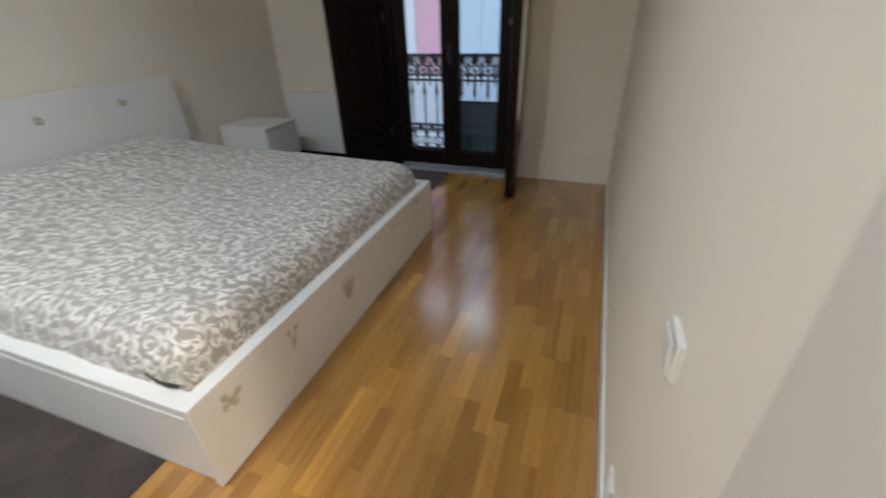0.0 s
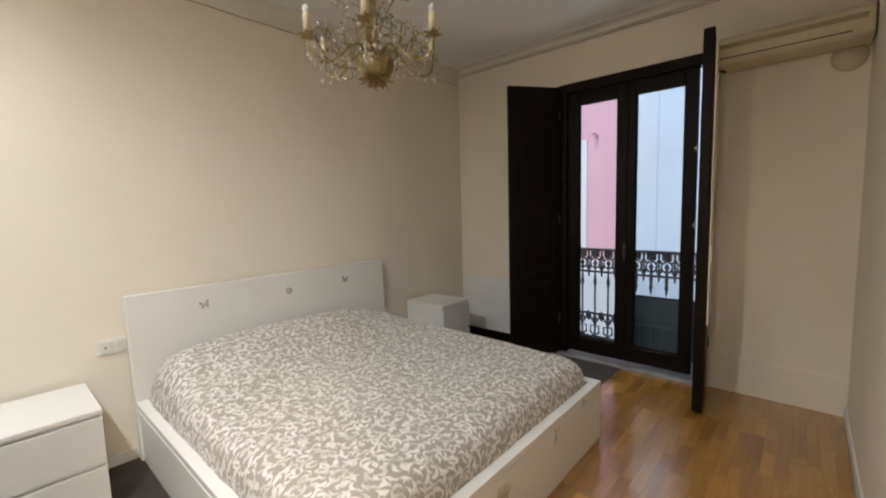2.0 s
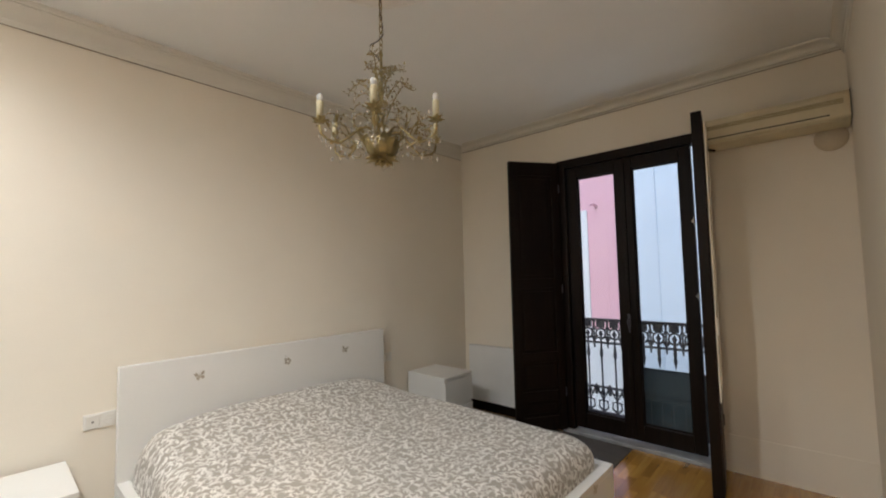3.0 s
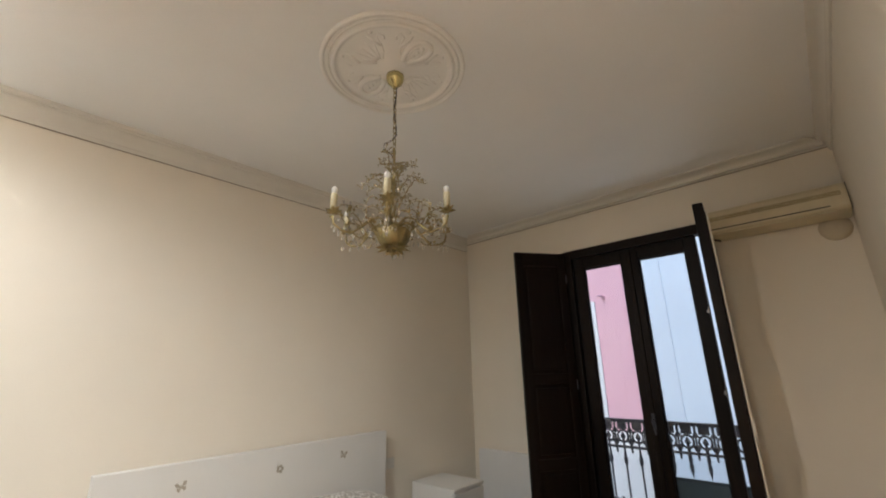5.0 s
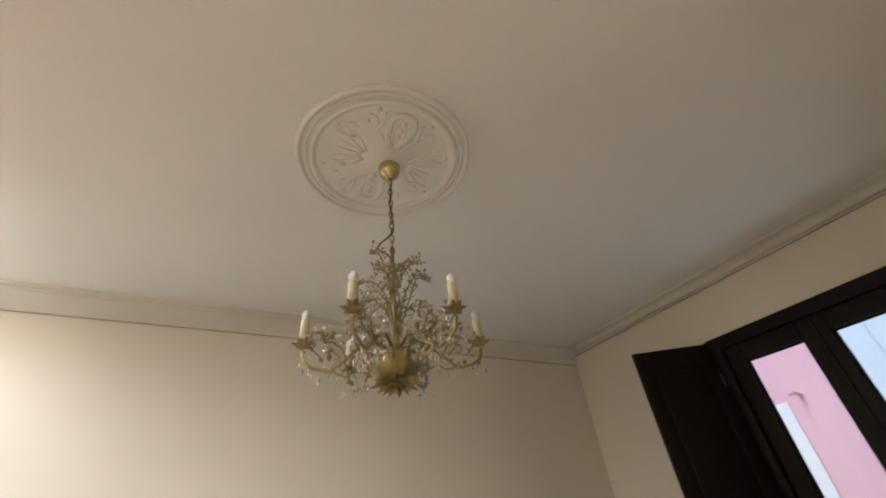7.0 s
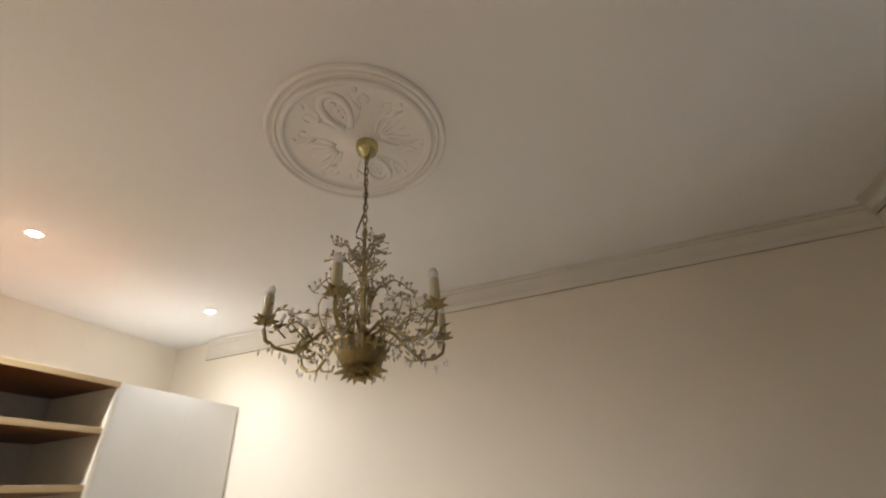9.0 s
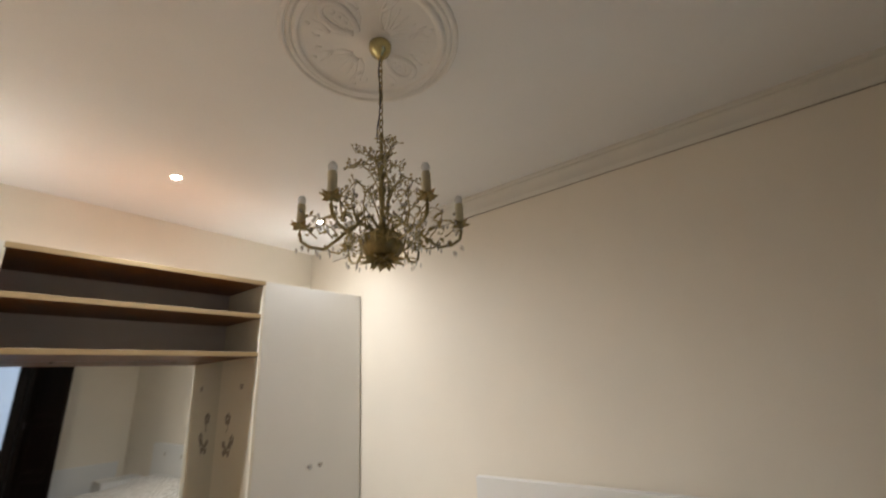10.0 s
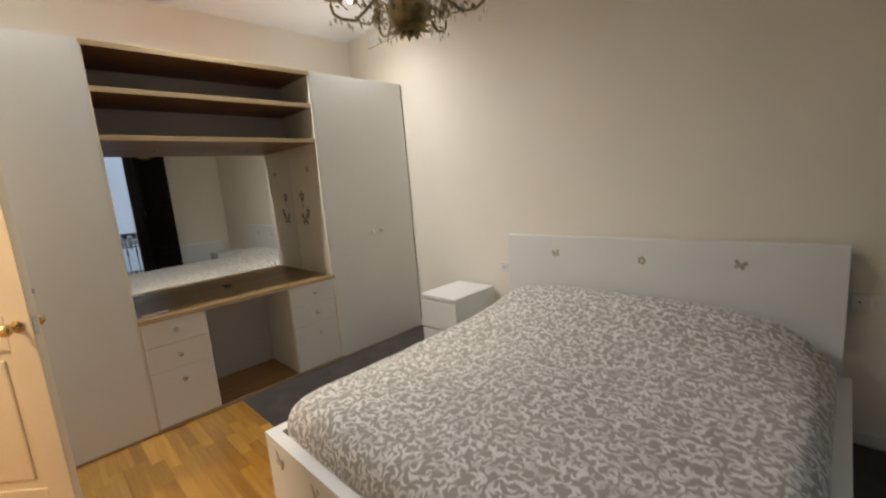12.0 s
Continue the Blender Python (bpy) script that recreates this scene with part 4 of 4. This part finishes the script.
def make_door():
    hinge, free = (RX - 0.02, DY0 + 0.03), (2.734, -0.028)
    yaw, W = heading(hinge, free)
    d = thing("door_1", pose(hinge[0], hinge[1], 0.01, 0, 0, yaw), "cream panelled room door standing open with brass knob", "door", kind="structure")
    H, th, st = 2.065, 0.038, 0.115
    f = bmesh.new()
    box(f, 0, -th / 2, 0, st, th / 2, H, 0.003)
    box(f, W - st, -th / 2, 0, W, th / 2, H, 0.003)
    for a, b in ((0, 0.18), (0.86, 1.02), (H - 0.13, H)):
        box(f, st, -th / 2, a, W - st, th / 2, b, 0.003)
    part("leaf_frame", f, CREAM_DOOR, d)
    for a, b in ((0.18, 0.86), (1.02, H - 0.13)):
        p = bmesh.new()
        box(p, st - 0.003, -0.008, a - 0.003, W - st + 0.003, 0.008, b + 0.003)
        box(p, st + 0.045, -0.016, a + 0.045, W - st - 0.045, 0.016, b - 0.045, 0.008)
        part("panel", p, CREAM_DOOR, d)
    for s in (-1, 1):
        k = bmesh.new()
        lathe(k, [(0, 0), (0.026, 0), (0.027, 0.006), (0.011, 0.012), (0.010, 0.03), (0.024, 0.042), (0.028, 0.055), (0.022, 0.068), (0, 0.072)], 20)
        bmesh.ops.transform(k, matrix=Matrix.Translation((W - 0.06, s * th / 2, 0.965)) @ Matrix.Rotation(radians(-90 * s), 4, "X"), verts=k.verts)
        part("knob", k, BRASS, d, "polished brass knob", smooth=True)
    block("latch_plate", (W + 0.0002, -0.010, 0.925, W + 0.0012, 0.010, 1.005), CHROME, d, "dull metal latch plate")
    for z in (0.2, 1.0, 1.8):
        h = bmesh.new()
        tube(h, [(-0.004, th / 2, z), (-0.004, th / 2, z + 0.09)], 0.006, 8)
        part("hinge", h, BRASS, d)


make_door()
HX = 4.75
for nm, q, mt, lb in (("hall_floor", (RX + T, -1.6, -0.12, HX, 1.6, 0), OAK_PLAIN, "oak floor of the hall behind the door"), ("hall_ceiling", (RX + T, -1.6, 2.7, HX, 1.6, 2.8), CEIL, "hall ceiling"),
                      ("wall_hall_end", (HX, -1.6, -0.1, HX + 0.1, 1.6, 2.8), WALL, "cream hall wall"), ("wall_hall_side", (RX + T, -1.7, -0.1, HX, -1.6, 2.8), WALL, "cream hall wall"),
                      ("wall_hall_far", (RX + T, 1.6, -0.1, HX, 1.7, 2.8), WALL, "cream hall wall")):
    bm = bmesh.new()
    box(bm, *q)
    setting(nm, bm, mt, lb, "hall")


# ---- switches and sockets ----
def make_plate(name, m, w, h, inserts, label):
    """A wall plate in the local xz plane, facing -y."""
    p = thing(name, m, label, "socket" if "socket" in name else "switch")
    bm = bmesh.new()
    box(bm, -w / 2, -0.011, -h / 2, w / 2, 0, h / 2, 0.003)
    part("plate", bm, PLASTIC, p)
    for kind, x, z in inserts:
        if kind == "socket":
            q = bmesh.new()
            lathe(q, [(0.026, 0), (0.026, 0.003), (0.021, 0.003), (0.019, -0.008), (0, -0.008)], 20)
            bmesh.ops.transform(q, matrix=Matrix.Translation((x, -0.011, z)) @ Matrix.Rotation(radians(90), 4, "X"), verts=q.verts)
            part("socket_ring", q, PLASTIC, p, smooth=True)
            # grey disc that paints the shade at the bottom of the recess
            wl = bmesh.new()
            lathe(wl, [(0, -0.0065), (0.0185, -0.0065), (0.0185, -0.0075), (0, -0.0075)], 20)
            bmesh.ops.transform(wl, matrix=Matrix.Translation((x, -0.011, z)) @ Matrix.Rotation(radians(90), 4, "X"), verts=wl.verts)
            part("socket_well", wl, SOCKET_WELL, p, "socket well with its shade painted in")
            for s in (-1, 1):
                hq = bmesh.new()
                lathe(hq, [(0, -0.001), (0.004, -0.001), (0.004, 0.0)], 8)
                bmesh.ops.transform(hq, matrix=Matrix.Translation((x + s * 0.009, -0.0115, z)) @ Matrix.Rotation(radians(90), 4, "X"), verts=hq.verts)
                part("pin_hole", hq, BLACK, p)
        else:
            q = bmesh.new()
            box(q, x - 0.03, -0.018, z - 0.036, x + 0.03, -0.0112, z + 0.036, 0.003)
            bmesh.ops.rotate(q, cent=(x, -0.011, z), matrix=Matrix.Rotation(radians(5), 3, "X"), verts=q.verts)
            part("rocker", q, PLASTIC, p)
            if kind == "dot":
                block("jack", (x - 0.005, -0.0195, z - 0.005, x + 0.005, -0.0185, z + 0.005), GREY_PLASTIC, p)
    return p


make_plate("wall_socket", pose(0, 0.55, 0.717, 0, 0, 90), 0.152, 0.082, [("dot", -0.037, 0), ("socket", 0.037, 0)], "white double wall socket beside the headboard")
make_plate("wall_socket", pose(0, 2.60, 0.729, 0, 0, 90), 0.152, 0.082, [("dot", -0.037, 0), ("socket", 0.037, 0)], "white double wall socket behind the headboard's end")
make_plate("light_switch", pose(RX, 0.742, 0.83, 0, 0, -90), 0.082, 0.082, [("rocker", 0, 0)], "white rocker light switch on the cream wall")
make_plate("wall_socket", pose(RX, 0.88, 0.20, 0, 0, -90), 0.082, 0.082, [("socket", 0, 0)], "white wall socket low on the wall")

# ---- ceiling spotlights ----
for sx, sy, beam, spill in SPOTS:
    s = thing("ceiling_spotlight", pose(sx, sy, CH), "small recessed ceiling spotlight, lit", "spotlight", "ceiling spotlights")
    bm = bmesh.new()
    lathe(bm, [(0.026, -0.001), (0.026, -0.004), (0.040, -0.006), (0.044, -0.001), (0.044, 0.0)], 24)
    part("ring", bm, WHITE, s, smooth=True)
    bm = bmesh.new()
    lathe(bm, [(0, -0.014), (0.012, -0.0125), (0.021, -0.008), (0.0255, -0.001)], 20)
    part("lens", bm, SPOT_GLOW, s, "glowing lens")

# ---- ceiling rose ----
CX, CY = 1.575, 1.293


def make_rose():
    rose = thing("ceiling_rose", pose(CX + 0.022, CY - 0.030, CH - 0.0005), "round off-white plaster ceiling rose with scrolled leaves", "ceiling rose")
    bm = bmesh.new()
    prof = [(0.366, 0)]
    for r0, w, h in ((0.355, 0.011, 0.016), (0.329, 0.009, 0.010), (0.300, 0.013, 0.020)):
        for k in range(7):
            a = math.pi * k / 6
            prof.append((r0 + w * math.cos(a), -0.004 - h * math.sin(a)))
    prof += [(0.272, -0.003), (0.062, -0.003)]
    prof += [(0.05, -0.012), (0, -0.012)]
    lathe(bm, prof, 72)
    part("moulded_disc", bm, PLASTER, rose, smooth=True)

    def relief(name, pts, r, taper=1.0, flat=0.6):
        q = bmesh.new()
        tube(q, [(x, y, -0.003) for x, y in pts], r, 7, taper, flat)
        part(name, q, PLASTER, rose, smooth=True)

    def boss(x, y, r):
        q = bmesh.new()
        ball(q, (x, y, -0.002), r, 10, 0.6)
        part("boss", q, PLASTER, rose, smooth=True)

    for q in range(4):
        a0 = q * math.pi / 2
        ca, sa = math.cos(a0), math.sin(a0)

        def turn(u, v):
            return (u * ca - v * sa, u * sa + v * ca)

        if q % 2 == 0:
            loop = []
            for k in range(25):
                t = math.pi * (0.12 + 1.76 * k / 24)
                u = 0.165 - 0.085 * math.cos(t)
                loop.append(turn(u, 0.062 * math.sin(t) * (0.5 + 0.5 * (u - 0.08) / 0.17)))
            relief("scroll", loop, 0.0145, 1.0, 0.9)
            for rr, sz in ((0.205, 0.013), (0.172, 0.010), (0.14, 0.009)):
                boss(*turn(rr, 0.004), sz)
            for s in (-1, 1):
                relief("tendril", [turn(0.11, s * 0.012), turn(0.14, s * 0.022), turn(0.175, s * 0.024), turn(0.2, s * 0.012)], 0.006, 0.5)
        else:
            for k in range(-2, 3):
                relief("leaf", [turn(0.10 + 0.028 * j, (0.012 + 0.02 * j) * k * 0.5) for j in range(5)], 0.0085, 0.3, 0.45)
        for s in (-1, 1):
            relief("tendril", [turn(0.09, s * 0.02), turn(0.115, s * 0.06), turn(0.155, s * 0.09), turn(0.195, s * 0.105), turn(0.205, s * 0.13), turn(0.18, s * 0.14), turn(0.165, s * 0.125)], 0.006, 0.7, 0.5)
            relief("leaf", [turn(0.15, s * 0.085), turn(0.19, s * 0.075), turn(0.235, s * 0.08)], 0.011, 0.3, 0.4)
            boss(*turn(0.235, s * 0.11), 0.011)


make_rose()


# ---- chandelier ----
def make_chandelier():
    rnd = random.Random(7)
    c = thing("chandelier", pose(CX, CY, 0), "gilt six-arm chandelier with candle bulbs, leaves and crystal drops", "chandelier")
    b = bmesh.new()
    lathe(b, [(0, CH - 0.085), (0.012, CH - 0.085), (0.016, CH - 0.075), (0.038, CH - 0.055), (0.046, CH - 0.03), (0.046, CH - 0.013), (0, CH - 0.013)], 24)
    part("canopy", b, PALE_GOLD, c, "pale gold ceiling cup", smooth=True)
    chain = bmesh.new()
    z, k = CH - 0.085, 0
    while z > 2.52:
        ring = []
        for i in range(9):
            t = 2 * math.pi * i / 8
            u, w = 0.0085 * math.sin(t), 0.018 * math.cos(t)
            ring.append((u if k % 2 else 0, 0 if k % 2 else u, z - 0.014 + w))
        tube(chain, ring, 0.0028, 5)
        z -= 0.0295
        k += 1
    part("chain", chain, GILT, c)
    cab = bmesh.new()
    tube(cab, [(0.004 + 0.006 * math.sin(k * 0.9), 0.004 * math.cos(k * 0.8), CH - 0.085 - k * 0.03) for k in range(9)] +
         [(0.012, 0.004, 2.60), (0.0, -0.02, 2.565), (-0.022, -0.046, 2.545), (-0.024, -0.046, 2.52), (-0.006, -0.016, 2.495), (0, 0, 2.47)], 0.003, 6)
    part("cable", cab, IRON, c, "twisted dark supply cable", smooth=True)
    st = bmesh.new()
    lathe(st, [(0, 2.525), (0.006, 2.52), (0.007, 2.44), (0.013, 2.43), (0.007, 2.415), (0.008, 2.30), (0.018, 2.285), (0.01, 2.265), (0.009, 2.16), (0.022, 2.14), (0.03, 2.12), (0, 2.115)], 14)
    part("stem", st, GILT, c, smooth=True)
    bowl = bmesh.new()
    lathe(bowl, [(0, 2.016), (0.03, 2.018), (0.055, 2.03), (0.07, 2.055), (0.074, 2.080), (0.071, 2.096), (0.076, 2.102), (0.063, 2.100), (0.06, 2.080), (0.045, 2.045), (0, 2.035)], 40)
    for v in bowl.verts:
        rib = 1 + 0.05 * math.cos(14 * math.atan2(v.co.y, v.co.x))
        v.co.x, v.co.y = v.co.x * rib, v.co.y * rib
    part("bowl", bowl, GILT, c, "ribbed gilt bowl", smooth=True)
    fin = bmesh.new()
    ball(fin, (0, 0, 1.998), 0.013, 10)
    lathe(fin, [(0.012, 2.004), (0.03, 2.010), (0.02, 2.02), (0, 2.02)], 14)
    fin_ob = part("finial", fin, GILT, c, "gilt leaf rosette", smooth=True)

    def rosette_leaf(p, q, w):
        lf = bmesh.new()
        leaf(lf, p, q, w)
        part("leaf", lf, GILT, fin_ob)

    for k in range(14):
        a = k * 2 * math.pi / 14
        rosette_leaf((0.012 * math.cos(a), 0.012 * math.sin(a), 2.022), (0.085 * math.cos(a), 0.085 * math.sin(a), 2.004 + 0.015 * (k % 2)), 0.036)
    for k in range(8):
        a = k * math.pi / 4 + 0.2
        rosette_leaf((0.01 * math.cos(a), 0.01 * math.sin(a), 2.016), (0.045 * math.cos(a), 0.045 * math.sin(a), 1.985), 0.026)
    for k in range(12):
        a = k * math.pi / 6
        rosette_leaf((0.072 * math.cos(a), 0.072 * math.sin(a), 2.06), (0.088 * math.cos(a), 0.088 * math.sin(a), 2.104), 0.022)

    for i in range(6):
        a = radians(14 + 60 * i)
        ca, sa = math.cos(a), math.sin(a)

        def P(r, z, off=0.0):
            return (r * ca - off * sa, r * sa + off * ca, z)

        arm = bmesh.new()
        tube(arm, [P(0.03, 2.13), P(0.07, 2.155), P(0.11, 2.14), P(0.15, 2.10), P(0.20, 2.06), P(0.25, 2.07), P(0.278, 2.09), P(0.286, 2.12), P(0.283, 2.14)], 0.0056, 7)
        tube(arm, [P(0.15, 2.10), P(0.17, 2.135), P(0.20, 2.15, 0.012), P(0.225, 2.135, 0.015), P(0.215, 2.115, 0.012), P(0.2, 2.12, 0.01)], 0.0034, 5)
        tube(arm, [P(0.20, 2.075), P(0.18, 2.055, -0.012), P(0.15, 2.05, -0.02), P(0.135, 2.065, -0.015)], 0.0034, 5)
        # thin tendrils that curl up from the arm, with beads at their buds
        buds = []
        for q, (r0, lift, side) in enumerate(((0.10, 0.14, 0.03), (0.17, 0.10, -0.035), (0.225, 0.075, 0.03), (0.07, 0.07, -0.05))):
            curl = []
            for k in range(9):
                t = k / 8
                curl.append(P(r0 + 0.05 * math.sin(t * 4.2) * (1 - 0.3 * t), 2.10 + lift * math.sin(t * math.pi * 0.72), side * math.sin(t * 3.0) * (0.5 + t)))
            tube(arm, curl, 0.0026, 4, 0.6)
            buds += [Vector(p) for p in curl[2:]]
        ar = part("arm", arm, GILT, c, smooth=True)
        cup = bmesh.new()
        for k in range(9):
            t = k * 2 * math.pi / 9
            bx, by, bz = P(0.283, 2.137)
            lf = bmesh.new()
            leaf(lf, (bx, by, bz), (bx + 0.04 * math.cos(t), by + 0.04 * math.sin(t), bz + 0.022 - 0.014 * (k % 2)), 0.026)
            part("leaf", lf, GILT, ar)
        bx, by, bz = P(0.283, 2.142)
        lathe(cup, [(0, bz - 0.006), (0.012, bz - 0.006), (0.021, bz + 0.01), (0.019, bz + 0.012), (0, bz + 0.004)], 12, bx, by)
        part("cup", cup, GILT, ar, "leafy gilt drip cup")
        can = bmesh.new()
        lathe(can, [(0, 2.148), (0.0150, 2.148), (0.0146, 2.225), (0.0130, 2.229), (0, 2.229)], 14, bx, by)
        part("candle_sleeve", can, CANDLE, ar, "ivory candle sleeve", smooth=True)
        bu = bmesh.new()
        lathe(bu, [(0.008, 2.229), (0.0115, 2.233), (0.0140, 2.240), (0.0145, 2.247), (0.0125, 2.254), (0.008, 2.260), (0, 2.262)], 14, bx, by)
        part("bulb", bu, BULB, ar, "round milky unlit bulb", smooth=True)
        gems, leaves = bmesh.new(), bmesh.new()
        for k in range(16):
            r = 0.10 + 0.0125 * k + rnd.uniform(-0.008, 0.008)
            z = 2.085 - rnd.uniform(0.005, 0.045)
            gem(gems, P(r, z, rnd.uniform(-0.03, 0.03)), 0.0055, 0.026)
        for k in range(16):
            r = rnd.uniform(0.10, 0.28)
            gem(gems, P(r, 2.10 + rnd.uniform(0.0, 0.09), rnd.uniform(-0.045, 0.045)), 0.0075, 0.019)
        for k in range(13):
            r = rnd.uniform(0.08, 0.28)
            o = rnd.uniform(-0.03, 0.03)
            z = 2.09 + rnd.uniform(-0.02, 0.05)
            leaf(leaves, P(r, z, o), P(r + rnd.uniform(-0.02, 0.03), z + rnd.uniform(-0.02, 0.035), o + rnd.choice((-1, 1)) * rnd.uniform(0.02, 0.04)), 0.018)
        for k, p in enumerate(buds):
            d = Vector((rnd.uniform(-1, 1), rnd.uniform(-1, 1), rnd.uniform(-0.2, 0.8))).normalized()
            if k % 3:
                leaf(leaves, p, p + d * 0.022, 0.013)
            else:
                gem(gems, p + d * 0.008, 0.0065, 0.016)
        tagged(part("crystal_spray", gems, CRYSTAL, ar, "clear crystal drops"), kind="stuff")
        tagged(part("foliage", leaves, GILT, ar, "small gilt leaves"), kind="stuff")

    for i in range(14):
        # curling wire branches: eight arch out over the arms, six stand round the top of the stem
        low = i < 8
        a = radians(45 * i + 20 if low else 60 * i + 50)
        ca, sa = math.cos(a), math.sin(a)
        if low:
            reach, foot, tall = (0.16, 0.12)[i % 2], 2.14 + 0.03 * (i % 3), (2.345, 2.395, 2.31)[i % 3]
        else:
            reach, foot, tall = (0.095, 0.06)[i % 2], 2.31 + 0.025 * (i % 2), (2.445, 2.47, 2.41)[i % 3]
        pts = []
        for k in range(13):
            t = k / 12
            # rises steeply, arches over and hooks back down at its end
            r = 0.008 + reach * (1 - math.cos(t * math.pi * 0.80)) / 1.8
            z = foot + (tall - foot) * math.sin(min(1.0, t * 1.25) * math.pi / 2) - (0.45 if low else 0.1) * max(0.0, t - 0.66) * reach * 2
            sway = (0.022 if low else 0.01) * math.sin(4.5 * t + i)
            pts.append((r * ca - sway * sa, r * sa + sway * ca, z))
        sp = bmesh.new()
        tube(sp, pts, 0.0034, 5, 0.5)
        lv, gm = bmesh.new(), bmesh.new()
        for k in range(3, 13):
            p = Vector(pts[k])
            for s in (-1, 1):
                d = Vector((-sa * s + rnd.uniform(-0.5, 0.5), ca * s + rnd.uniform(-0.5, 0.5), rnd.uniform(0.0, 0.8))).normalized()
                e = p + d * rnd.uniform(0.013, 0.022)
                tube(sp, [p, e], 0.0016, 4)
                if (2 * k + s + i) % 3:
                    leaf(lv, e, e + d * 0.017, 0.011)
                else:
                    gem(gm, e + Vector((0, 0, 0.002)), 0.0075, 0.016)
        s_ob = part("spray", sp, GILT, c, "wire spray with leaves", smooth=True)
        tagged(part("foliage", lv, GILT, s_ob, "small gilt leaves"), kind="stuff")
        tagged(part("crystal_spray", gm, CRYSTAL, s_ob, "clear crystal drops"), kind="stuff")


make_chandelier()

# ---- parquet staves, nearest stretch of the floor ----
SW = 0.062
stave_meshes = []
for ln in (0.26, 0.33, 0.40, 0.46):
    bm = bmesh.new()
    box(bm, -SW / 2 + 0.00015, 0.0002, -0.0115, SW / 2 - 0.00015, ln - 0.0002, 0.0, 0.00025, 1)
    me = mesh_of("stave", bm)
    me.materials.append(OAK)
    stave_meshes.append((ln, me))
rs = random.Random(3)
rows = int((RX - 0.013 - 1.765) / SW) + 1
for r in range(rows):
    x = RX - 0.013 - SW / 2 - r * SW
    y = -0.574
    while y < 3.72:
        ln, me = stave_meshes[rs.randrange(4)]
        st = new("stave", me)
        st.parent = floor
        st.location = (x, y, rs.uniform(-0.0001, 0.0001))
        y += ln
